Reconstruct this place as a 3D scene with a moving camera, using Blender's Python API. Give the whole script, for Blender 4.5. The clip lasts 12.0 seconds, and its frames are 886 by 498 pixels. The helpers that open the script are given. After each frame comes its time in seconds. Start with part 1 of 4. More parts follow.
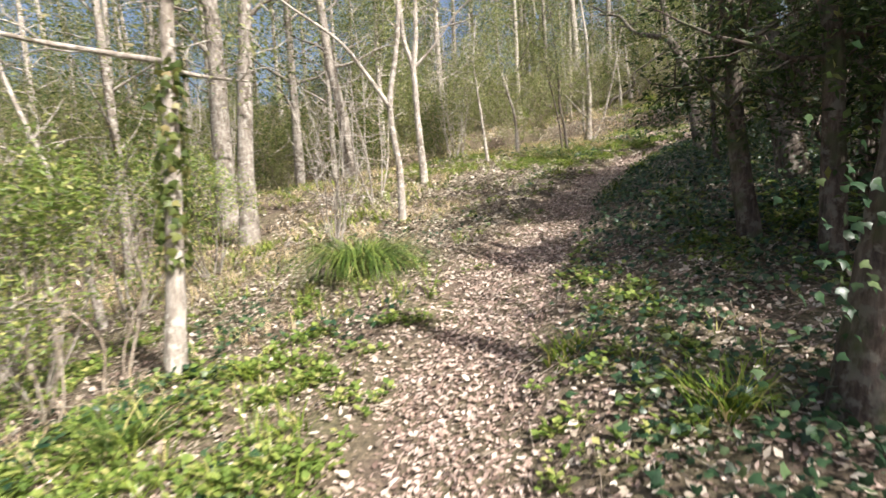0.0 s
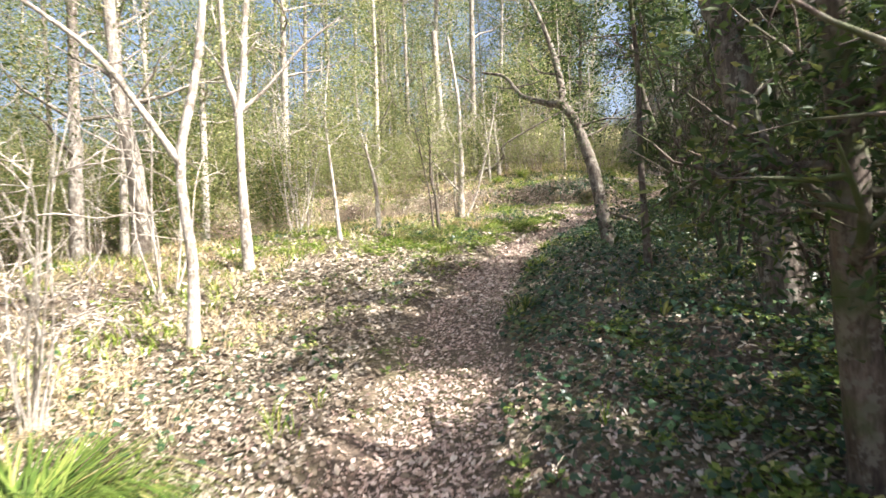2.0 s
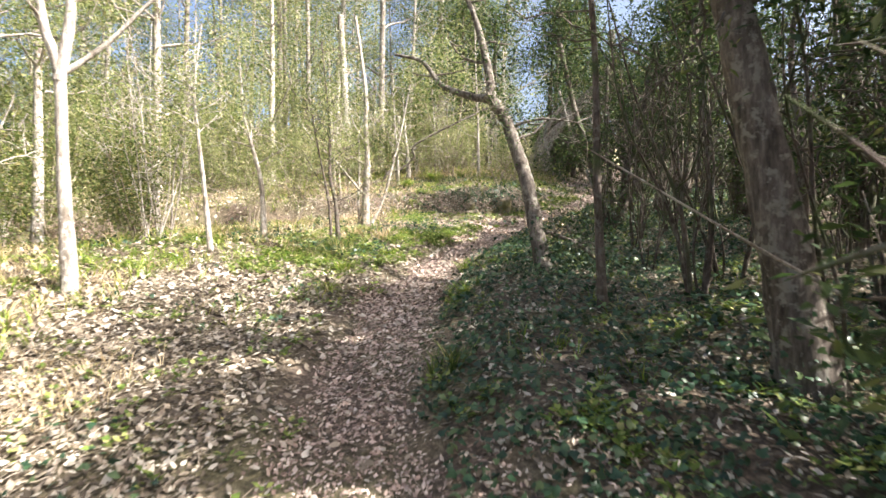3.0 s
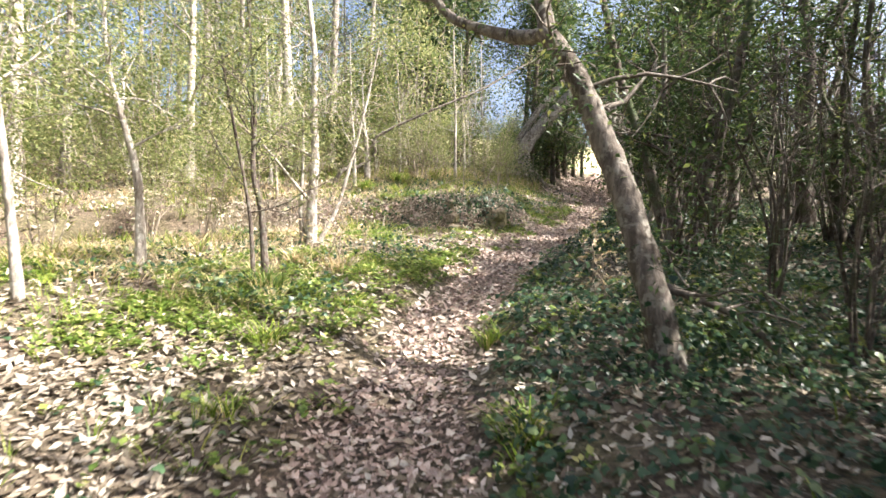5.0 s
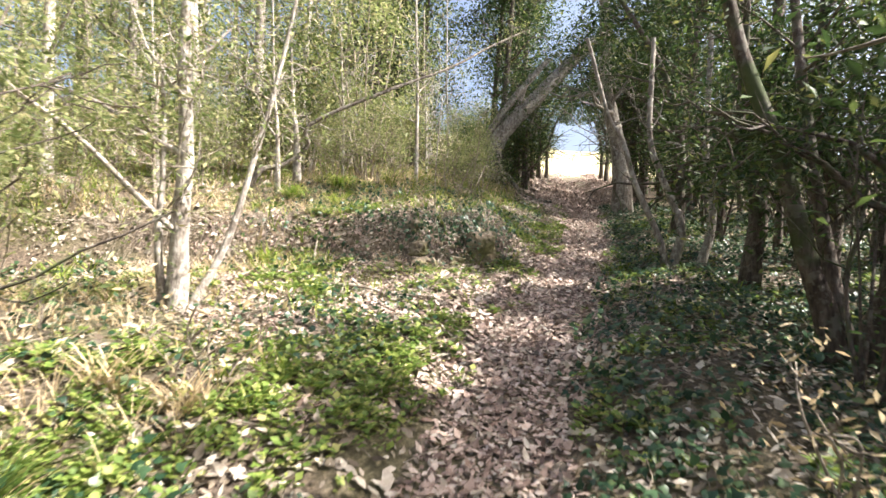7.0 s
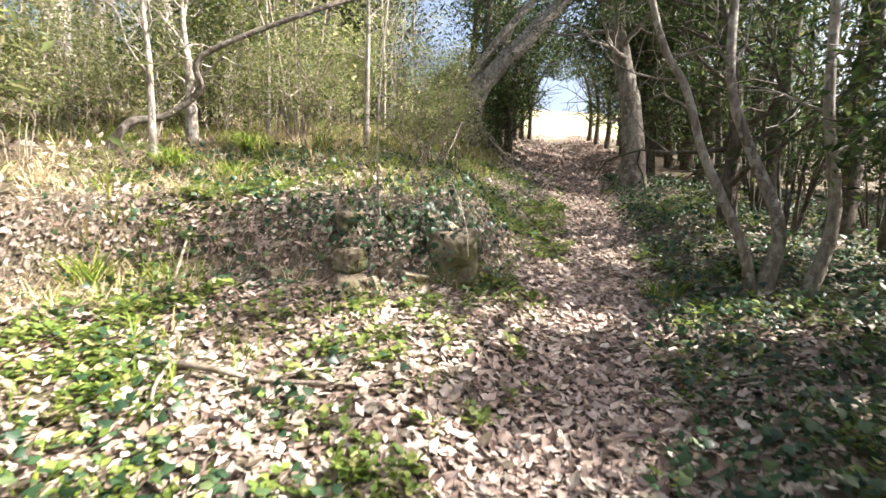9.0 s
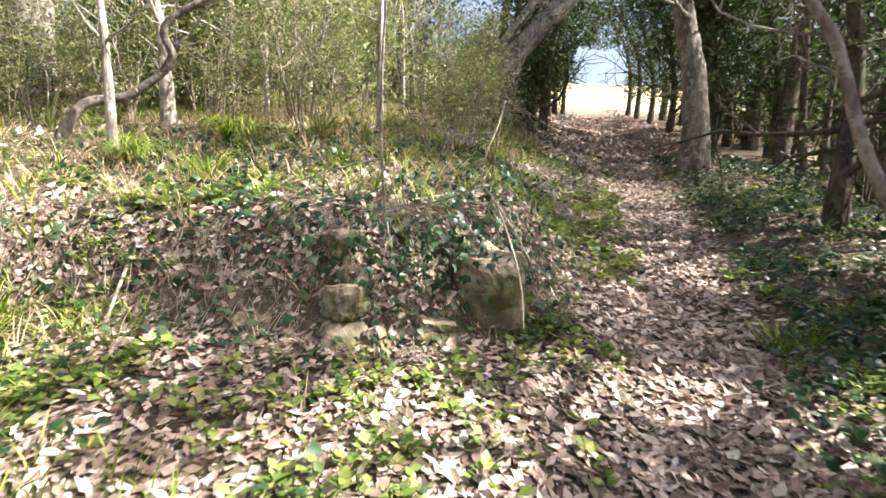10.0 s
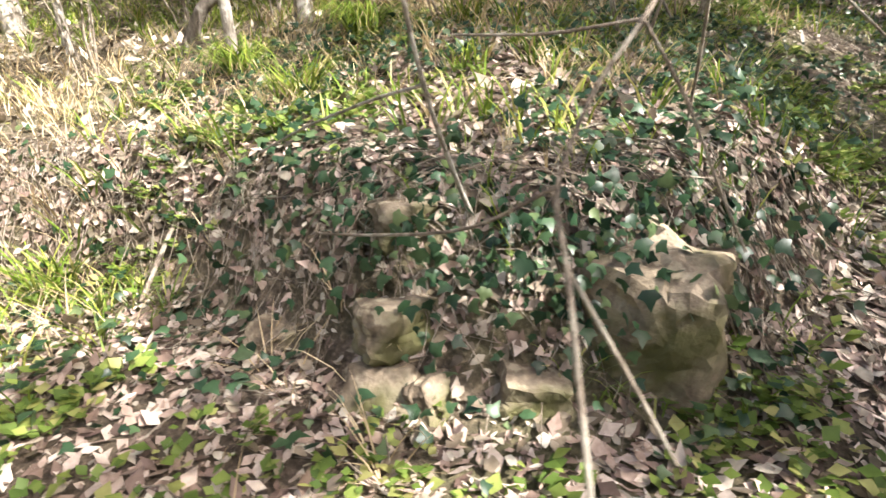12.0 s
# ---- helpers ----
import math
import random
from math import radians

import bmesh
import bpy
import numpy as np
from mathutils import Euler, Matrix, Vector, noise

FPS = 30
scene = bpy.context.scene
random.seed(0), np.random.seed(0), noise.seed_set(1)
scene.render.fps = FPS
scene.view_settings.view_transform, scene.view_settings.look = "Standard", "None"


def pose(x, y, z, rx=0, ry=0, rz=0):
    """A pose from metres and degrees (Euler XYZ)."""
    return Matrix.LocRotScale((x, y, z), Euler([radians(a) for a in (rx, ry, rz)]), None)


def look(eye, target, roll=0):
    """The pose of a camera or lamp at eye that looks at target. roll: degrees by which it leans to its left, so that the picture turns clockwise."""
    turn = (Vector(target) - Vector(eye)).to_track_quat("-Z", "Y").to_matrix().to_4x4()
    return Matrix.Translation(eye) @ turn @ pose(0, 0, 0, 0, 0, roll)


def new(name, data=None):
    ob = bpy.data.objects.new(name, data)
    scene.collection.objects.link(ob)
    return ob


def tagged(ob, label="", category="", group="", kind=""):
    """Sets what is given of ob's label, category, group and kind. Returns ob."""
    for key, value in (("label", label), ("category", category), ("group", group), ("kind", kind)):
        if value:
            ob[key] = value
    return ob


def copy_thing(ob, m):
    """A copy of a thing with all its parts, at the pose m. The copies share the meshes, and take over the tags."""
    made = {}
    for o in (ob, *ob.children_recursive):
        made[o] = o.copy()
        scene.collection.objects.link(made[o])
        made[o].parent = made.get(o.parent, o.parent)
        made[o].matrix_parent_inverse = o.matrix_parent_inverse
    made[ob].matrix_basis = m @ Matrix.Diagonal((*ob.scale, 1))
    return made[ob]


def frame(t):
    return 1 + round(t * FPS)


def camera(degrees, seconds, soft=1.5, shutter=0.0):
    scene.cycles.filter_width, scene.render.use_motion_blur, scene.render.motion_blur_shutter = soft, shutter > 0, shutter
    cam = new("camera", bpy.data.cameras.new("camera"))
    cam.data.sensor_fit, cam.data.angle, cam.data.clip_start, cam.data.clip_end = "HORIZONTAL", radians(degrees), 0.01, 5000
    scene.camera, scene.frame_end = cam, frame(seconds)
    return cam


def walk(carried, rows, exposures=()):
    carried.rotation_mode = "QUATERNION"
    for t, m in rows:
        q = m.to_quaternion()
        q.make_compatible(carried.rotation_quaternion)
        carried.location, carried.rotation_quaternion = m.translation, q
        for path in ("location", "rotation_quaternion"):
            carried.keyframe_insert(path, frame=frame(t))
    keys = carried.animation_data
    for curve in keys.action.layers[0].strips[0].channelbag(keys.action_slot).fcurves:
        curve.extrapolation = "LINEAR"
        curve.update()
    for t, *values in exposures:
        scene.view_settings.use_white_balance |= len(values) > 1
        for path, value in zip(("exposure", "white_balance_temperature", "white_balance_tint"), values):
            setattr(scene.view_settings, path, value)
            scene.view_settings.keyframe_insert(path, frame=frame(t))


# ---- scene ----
cam = camera(78.9, 12.0, shutter=0.3)
METRES, EYE, TILT, LEAN, TURN = 17.0, 1.5, 6.8, -7.4, 0.0
ROWS = [
    (0.0, 0.0, 0.0, 0.0, -2.45, -13.46, 10.32),
    (0.5, 0.0074, 0.0484, -0.0019, -7.39, -13.06, 9.13),
    (1.0, 0.0077, 0.0899, 0.0053, -10.42, -11.34, 8.2),
    (1.5, 0.0176, 0.1325, 0.006, -15.1, -10.0, 6.93),
    (2.0, 0.0258, 0.1764, 0.0057, -17.47, -9.3, 6.25),
    (2.5, 0.0416, 0.22, 0.0057, -23.35, -9.82, 4.53),
    (4.5, 0.1009, 0.408, -0.0029, -31.03, -9.73, 1.43),
    (5.0, 0.1213, 0.4536, -0.0046, -32.76, -9.8, 0.94),
    (5.5, 0.137, 0.4998, -0.0039, -34.35, -9.71, 0.16),
    (6.0, 0.1635, 0.5429, -0.0043, -36.91, -10.11, -0.34),
    (6.5, 0.1846, 0.5856, -0.0019, -37.47, -10.65, -0.7),
    (7.0, 0.216, 0.6206, 0.0001, -38.24, -10.47, -0.76),
    (9.0, 0.3239, 0.738, -0.0056, -40.72, -14.68, -1.82),
    (9.5, 0.349, 0.7654, -0.0046, -40.46, -15.48, -1.64),
    (10.0, 0.3713, 0.7972, -0.006, -38.09, -17.35, -1.15),
    (10.5, 0.3954, 0.8149, -0.0082, -35.39, -20.85, -0.17),
    (11.0, 0.405, 0.8353, -0.0116, -30.16, -25.05, 1.47),
    (11.5, 0.4189, 0.8519, -0.0097, -20.06, -26.74, 4.3),
    (12.0, 0.4388, 0.8532, -0.0106, -15.2, -29.33, 6.17),
]
walk(cam, [(t, pose(0, 0, EYE, TILT, LEAN, TURN) @ pose(METRES * x, METRES * y, METRES * z, 90 + pitch, roll, yaw)) for t, x, y, z, yaw, pitch, roll in ROWS],
     [(0.0, 1.1), (1.5, 1.7), (2.5, 1.95), (5.5, 2.0), (7.0, 1.9), (9.5, 2.0), (10.5, 1.9), (12.0, 1.85)])

# ---- world, sun, light ----
SUN_FROM = Vector((0.72, -0.69, 0.0)).normalized()
SUN_UP = radians(46)
world = bpy.data.worlds.new("world")
scene.world = world
world.use_nodes = True
sky = world.node_tree.nodes.new("ShaderNodeTexSky")
sky.sky_type, sky.sun_disc = "NISHITA", False
sky.air_density, sky.dust_density, sky.ozone_density = 0.75, 6.0, 0.8
sky.sun_elevation, sky.sun_rotation = SUN_UP, math.atan2(SUN_FROM.x, SUN_FROM.y)
world.node_tree.nodes["Background"].inputs["Strength"].default_value = 0.11
world.node_tree.links.new(sky.outputs[0], world.node_tree.nodes["Background"].inputs["Color"])
sun_data = bpy.data.lights.new("sun", "SUN")
sun_data.energy, sun_data.angle, sun_data.color = 5.0, radians(0.55), (1.0, 0.955, 0.905)
sun = new("sun", sun_data)
sun.matrix_world = look(SUN_FROM * 40 * math.cos(SUN_UP) + Vector((5, 10, 40 * math.sin(SUN_UP))), (5, 10, 0))
SUN_WAY = np.array([*(SUN_FROM.xy * math.cos(SUN_UP)), math.sin(SUN_UP)])
rng = np.random.default_rng(7)


# ---- materials ----
def node(nt, kind, **inputs):
    n = nt.nodes.new(kind)
    for key, value in inputs.items():
        n.inputs[key.replace("_", " ")].default_value = value
    return n


def ramp_node(nt, fac, stops):
    r = nt.nodes.new("ShaderNodeValToRGB")
    while len(r.color_ramp.elements) < len(stops):
        r.color_ramp.elements.new(0.5)
    for e, (p, c) in zip(r.color_ramp.elements, stops):
        e.position, e.color = p, (*c, 1)
    nt.links.new(fac, r.inputs[0])
    return r.outputs[0]


def mix(nt, fac, a, b, kind="MIX"):
    m = nt.nodes.new("ShaderNodeMix")
    m.data_type, m.blend_type = "RGBA", kind
    for sock, v in ((m.inputs[0], fac), (m.inputs[6], a), (m.inputs[7], b)):
        if isinstance(v, (int, float)):
            sock.default_value = v
        elif isinstance(v, tuple):
            sock.default_value = (*v, 1)
        else:
            nt.links.new(v, sock)
    return m.outputs[2]


def blank(name):
    m = bpy.data.materials.new(name)
    m.use_nodes = True
    return m, m.node_tree, m.node_tree.nodes["Principled BSDF"], m.node_tree.nodes["Material Output"]


def noise_tex(nt, scale, detail=4.0, rough=0.55, stretch=None):
    co = nt.nodes.new("ShaderNodeTexCoord")
    n = node(nt, "ShaderNodeTexNoise", Scale=scale, Detail=detail, Roughness=rough)
    if stretch:
        mp = nt.nodes.new("ShaderNodeMapping")
        mp.inputs["Scale"].default_value = stretch
        nt.links.new(co.outputs["Object"], mp.inputs[0])
        nt.links.new(mp.outputs[0], n.inputs["Vector"])
    else:
        nt.links.new(co.outputs["Object"], n.inputs["Vector"])
    return n.outputs["Fac"]


def leaf_material(name, stops, through_light=0.35, rough=0.5, spots=0.35):
    """Leaves: each one its own colour, blotched, letting some light through."""
    m, nt, p, out = blank(name)
    geo = nt.nodes.new("ShaderNodeNewGeometry")
    col = ramp_node(nt, geo.outputs["Random Per Island"], stops)
    blot = ramp_node(nt, noise_tex(nt, 45, 3), [(0.35, (0.55, 0.5, 0.45)), (0.65, (1.0, 1.0, 1.0))])
    col = mix(nt, spots, col, blot, "MULTIPLY")
    nt.links.new(col, p.inputs["Base Color"])
    p.inputs["Roughness"].default_value = rough
    p.inputs["Specular IOR Level"].default_value = 0.35
    tr = nt.nodes.new("ShaderNodeBsdfTranslucent")
    nt.links.new(col, tr.inputs["Color"])
    ms = nt.nodes.new("ShaderNodeMixShader")
    ms.inputs[0].default_value = through_light
    nt.links.new(p.outputs[0], ms.inputs[1])
    nt.links.new(tr.outputs[0], ms.inputs[2])
    nt.links.new(ms.outputs[0], out.inputs["Surface"])
    return m


def bark_material(name, dark, mid, pale, blotch, scale=9.0, moss=None, run=0.22):
    """Bark or stone: fine grain along the stem, cracks, lichen patches and broad staining."""
    m, nt, p, out = blank(name)
    grain = noise_tex(nt, scale * 3.2, 6, 0.7, (1, 1, run))
    broad = noise_tex(nt, 3.4, 5, 0.65, (1, 1, 0.5))
    col = ramp_node(nt, grain, [(0.32, dark), (0.5, mid), (0.68, pale)])
    stain = ramp_node(nt, broad, [(0.36, (0.42, 0.38, 0.34)), (0.54, (1, 1, 1))])
    col = mix(nt, 0.85, col, stain, "MULTIPLY")
    lich = ramp_node(nt, noise_tex(nt, 14, 5, 0.6), [(0.52, (0, 0, 0)), (0.6, (1, 1, 1))])
    col = mix(nt, lich, col, blotch)
    if moss:
        mo = ramp_node(nt, noise_tex(nt, 2.6, 4), [(0.5, (0, 0, 0)), (0.62, (1, 1, 1))])
        col = mix(nt, mo, col, moss)
    nt.links.new(col, p.inputs["Base Color"])
    p.inputs["Roughness"].default_value = 0.88
    p.inputs["Specular IOR Level"].default_value = 0.25
    b = node(nt, "ShaderNodeBump", Strength=0.9, Distance=0.015)
    nt.links.new(grain, b.inputs["Height"])
    b2 = node(nt, "ShaderNodeBump", Strength=0.6, Distance=0.04)
    nt.links.new(broad, b2.inputs["Height"])
    nt.links.new(b.outputs[0], b2.inputs["Normal"])
    nt.links.new(b2.outputs[0], p.inputs["Normal"])
    return m


M_LITTER = leaf_material("dry_leaf", [(0.0, (0.07, 0.054, 0.038)), (0.3, (0.19, 0.15, 0.105)), (0.58, (0.37, 0.31, 0.235)), (0.82, (0.55, 0.49, 0.40)), (1.0, (0.70, 0.65, 0.55))], 0.2, 0.55, 0.5)
M_CRUMB = leaf_material("leaf_fragments", [(0.0, (0.15, 0.10, 0.08)), (0.3, (0.36, 0.262, 0.213)), (0.65, (0.52, 0.405, 0.343)), (1.0, (0.69, 0.60, 0.52))], 0.12, 0.7, 0.5)
M_IVY = leaf_material("ivy_leaf", [(0.0, (0.016, 0.042, 0.022)), (0.5, (0.035, 0.078, 0.034)), (0.8, (0.06, 0.115, 0.052)), (1.0, (0.15, 0.20, 0.08))], 0.25, 0.38, 0.4)
M_HERB = leaf_material("herb_leaf", [(0.0, (0.09, 0.15, 0.03)), (0.5, (0.18, 0.26, 0.055)), (0.8, (0.30, 0.36, 0.09)), (1.0, (0.48, 0.45, 0.18))], 0.4, 0.45, 0.25)
M_GRASS = leaf_material("grass_blade", [(0.0, (0.10, 0.16, 0.02)), (0.5, (0.19, 0.28, 0.035)), (0.85, (0.33, 0.38, 0.065)), (1.0, (0.55, 0.46, 0.20))], 0.35, 0.4, 0.15)
M_DARKGRASS = leaf_material("sedge_blade", [(0.0, (0.045, 0.085, 0.018)), (0.55, (0.11, 0.17, 0.032)), (0.85, (0.24, 0.28, 0.07)), (1.0, (0.5, 0.42, 0.2))], 0.3, 0.35, 0.15)
M_STRAW = leaf_material("dry_grass_blade", [(0.0, (0.38, 0.28, 0.15)), (0.5, (0.55, 0.43, 0.26)), (1.0, (0.68, 0.57, 0.37))], 0.3, 0.6, 0.2)
M_EVERGREEN = leaf_material("evergreen_leaf", [(0.0, (0.024, 0.045, 0.015)), (0.5, (0.052, 0.09, 0.026)), (0.85, (0.10, 0.145, 0.04)), (1.0, (0.24, 0.24, 0.08))], 0.42, 0.5, 0.3)
M_LIGHTLEAF = leaf_material("spring_leaf", [(0.0, (0.10, 0.135, 0.042)), (0.45, (0.205, 0.245, 0.085)), (0.8, (0.34, 0.36, 0.15)), (1.0, (0.52, 0.46, 0.26))], 0.55, 0.45, 0.2)
M_MIDLEAF = leaf_material("wood_leaf", [(0.0, (0.05, 0.08, 0.022)), (0.5, (0.11, 0.145, 0.038)), (0.85, (0.21, 0.23, 0.065)), (1.0, (0.36, 0.28, 0.14))], 0.4, 0.45, 0.25)
M_PALEBARK = bark_material("pale_bark", (0.16, 0.135, 0.11), (0.34, 0.30, 0.26), (0.53, 0.49, 0.43), (0.44, 0.41, 0.36), 11)
M_GREYBARK = bark_material("grey_bark", (0.10, 0.085, 0.07), (0.23, 0.20, 0.17), (0.38, 0.34, 0.29), (0.33, 0.31, 0.27), 9)
M_DARKBARK = bark_material("dark_bark", (0.045, 0.035, 0.03), (0.11, 0.085, 0.07), (0.19, 0.155, 0.13), (0.15, 0.135, 0.11), 10, (0.06, 0.075, 0.03))
M_BROWNBARK = bark_material("brown_bark", (0.055, 0.045, 0.037), (0.135, 0.112, 0.092), (0.25, 0.215, 0.18), (0.22, 0.20, 0.165), 8)
M_TWIG = bark_material("twig_bark", (0.14, 0.11, 0.085), (0.28, 0.23, 0.18), (0.42, 0.36, 0.29), (0.36, 0.32, 0.26), 20)
M_ROCK = bark_material("mossy_stone", (0.12, 0.095, 0.07), (0.25, 0.20, 0.145), (0.43, 0.355, 0.255), (0.33, 0.28, 0.20), 3, (0.10, 0.095, 0.04), 1.0)


def soil_material():
    m, nt, p, out = blank("forest_soil")
    fine = noise_tex(nt, 30, 8, 0.7)
    # soil brown, darkened so gaps between fallen leaves pass for shadow
    col = ramp_node(nt, fine, [(0.3, (0.035, 0.025, 0.018)), (0.5, (0.11, 0.08, 0.056)), (0.72, (0.30, 0.225, 0.165))])
    grassy = ramp_node(nt, noise_tex(nt, 1.1, 5), [(0.42, (0, 0, 0)), (0.62, (0.28, 0.28, 0.28))])
    green = ramp_node(nt, fine, [(0.3, (0.05, 0.075, 0.015)), (0.7, (0.22, 0.24, 0.07))])
    col = mix(nt, grassy, col, green)
    co = nt.nodes.new("ShaderNodeTexCoord")
    along = nt.nodes.new("ShaderNodeVectorMath")
    along.operation = "DOT_PRODUCT"
    along.inputs[1].default_value = (0.0077, 0.0064, 0)
    nt.links.new(co.outputs["Object"], along.inputs[0])
    open_land = ramp_node(nt, along.outputs["Value"], [(0.395, (0, 0, 0)), (0.42, (1, 1, 1))])
    field = ramp_node(nt, noise_tex(nt, 2.5, 6), [(0.35, (0.30, 0.27, 0.11)), (0.65, (0.62, 0.54, 0.33))])
    col = mix(nt, open_land, col, field)
    nt.links.new(col, p.inputs["Base Color"])
    p.inputs["Roughness"].default_value = 0.95
    b = node(nt, "ShaderNodeBump", Strength=1.0, Distance=0.03)
    nt.links.new(fine, b.inputs["Height"])
    nt.links.new(b.outputs[0], p.inputs["Normal"])
    return m


M_SOIL = soil_material()



# ---- mesh tools ----
def mesh_of(name, verts, faces, material, smooth=False):
    """A mesh from arrays: verts n x 3, faces m x k."""
    verts, faces = np.asarray(verts, np.float32), np.asarray(faces, np.int32)
    me = bpy.data.meshes.new(name)
    me.vertices.add(len(verts))
    me.vertices.foreach_set("co", verts.ravel())
    me.loops.add(faces.size)
    me.loops.foreach_set("vertex_index", faces.ravel())
    me.polygons.add(len(faces))
    me.polygons.foreach_set("loop_start", np.arange(0, faces.size, faces.shape[1], dtype=np.int32))
    if smooth:
        me.polygons.foreach_set("use_smooth", np.ones(len(faces), bool))
    me.materials.append(material)
    me.update(calc_edges=True)
    return me


def joined(pieces):
    """One pair of arrays out of several (verts, faces)."""
    vs, fs, n = [], [], 0
    for v, f in pieces:
        vs.append(v)
        fs.append(np.asarray(f) + n)
        n += len(v)
    return np.concatenate(vs), np.concatenate(fs)


def part(name, arrays, material, parent, label="", smooth=False):
    """Links arrays, in the world's metres, as one mesh under a thing."""
    v, f = arrays
    base = np.array(parent.matrix_basis.translation if parent.parent is None else parent.parent.matrix_basis.translation)
    ob = new(name, mesh_of(name, v - base, f, material, smooth))
    ob.parent = parent
    return tagged(ob, label)


def thing(name, at, label, category, group=""):
    ob = new(name)
    ob.matrix_basis = Matrix.Translation(at)
    ob.empty_display_size = 0.1
    return tagged(ob, label, category, group)


def stuff(name, arrays, material, label, category):
    return tagged(new(name, mesh_of(name, *arrays, material)), label, category, kind="stuff")


LEAF = (np.array([(0, 0, 0), (-.23, .27, .03), (0.02, .33, 0), (.26, .33, .06), (-.2, .62, .05), (0, .7, .03), (.15, .7, .1), (-.04, 1, .13)]),
        np.array([(0, 2, 1), (0, 3, 2), (1, 2, 5), (1, 5, 4), (2, 3, 6), (2, 6, 5), (4, 5, 7), (5, 6, 7)]))
IVY = (np.array([(0, .3, .07), (-.26, -.04, -.03), (-.5, .3, -.04), (-.24, .46, .02), (0, 1, -.06), (.24, .46, .02), (.5, .3, -.04), (.26, -.04, -.03)]),
       np.array([(0, 2, 1), (0, 3, 2), (0, 4, 3), (0, 5, 4), (0, 6, 5), (0, 7, 6), (0, 1, 7)]))
LITTLE = (np.array([(0, 0, 0), (-.25, .42, .08), (0, .45, 0), (.25, .42, .06), (.05, 1, .14)]), np.array([(0, 2, 1), (0, 3, 2), (1, 2, 4), (2, 3, 4)]))
SMALL = (np.array([(0, 0, 0), (-.27, .45, .07), (0, 1, -.05), (.27, .45, .07)]), np.array([(0, 2, 1), (0, 3, 2)]))
BLADE = (np.array([(-.5, 0, 0), (.5, 0, 0), (-.42, .45, .04), (.42, .45, .04), (-.25, .8, .2), (.25, .8, .2), (0, 1, .42)]),
         np.array([(0, 1, 3), (0, 3, 2), (2, 3, 5), (2, 5, 4), (4, 5, 6)]))


ARCH = (np.array([(-.5, 0, 0), (.5, 0, 0), (-.5, .4, .06), (.5, .4, .06), (-.4, .68, .28), (.4, .68, .28), (-.25, .72, .6), (.25, .72, .6), (0, .6, .85)]),
        np.array([(0, 1, 3), (0, 3, 2), (2, 3, 5), (2, 5, 4), (4, 5, 7), (4, 7, 6), (6, 7, 8)]))


def unit(v):
    return v / np.maximum(np.linalg.norm(v, axis=-1, keepdims=True), 1e-9)


def spread(shape, at, along, up, length, width):
    """Many copies of a small shape: y runs along, z towards up."""
    tv, tf = shape
    y = unit(along)
    x = unit(np.cross(y, up))
    z = np.cross(x, y)
    n = len(at)
    length, width = np.broadcast_to(length, n), np.broadcast_to(width, n)
    v = (at[:, None] + x[:, None] * (tv[None, :, 0:1] * width[:, None, None]) + y[:, None] * (tv[None, :, 1:2] * length[:, None, None])
         + z[:, None] * (tv[None, :, 2:3] * length[:, None, None]))
    f = tf[None] + (np.arange(n) * len(tv))[:, None, None]
    return v.reshape(-1, 3), f.reshape(-1, tf.shape[1])


def any_way(n, flat=1.0):
    v = rng.normal(size=(n, 3))
    v[:, 2] *= flat
    return unit(v)


LATTICE = np.random.default_rng(3).random((64, 64))


def cloud(x, y, size):
    """Smooth value noise in the plan, 0 to 1."""
    u, v = np.asarray(x) / size + 100.3, np.asarray(y) / size + 77.7
    i, j = np.floor(u).astype(int), np.floor(v).astype(int)
    a, b = u - i, v - j
    a, b = a * a * (3 - 2 * a), b * b * (3 - 2 * b)
    g = lambda p, q: LATTICE[p % 64, q % 64]
    return (g(i, j) * (1 - a) + g(i + 1, j) * a) * (1 - b) + (g(i, j + 1) * (1 - a) + g(i + 1, j + 1) * a) * b


def smooth_line(pts, steps=6):
    """A soft curve through points (Catmull-Rom)."""
    p = np.asarray(pts, float)
    p = np.vstack([2 * p[0] - p[1], p, 2 * p[-1] - p[-2]])
    out = []
    for k in range(1, len(p) - 2):
        for u in np.arange(steps) / steps:
            a, b, c, d = p[k - 1], p[k], p[k + 1], p[k + 2]
            out.append(0.5 * (2 * b + (c - a) * u + (2 * a - 5 * b + 4 * c - d) * u * u + (3 * b - a - 3 * c + d) * u ** 3))
    out.append(p[-2])
    return np.array(out)


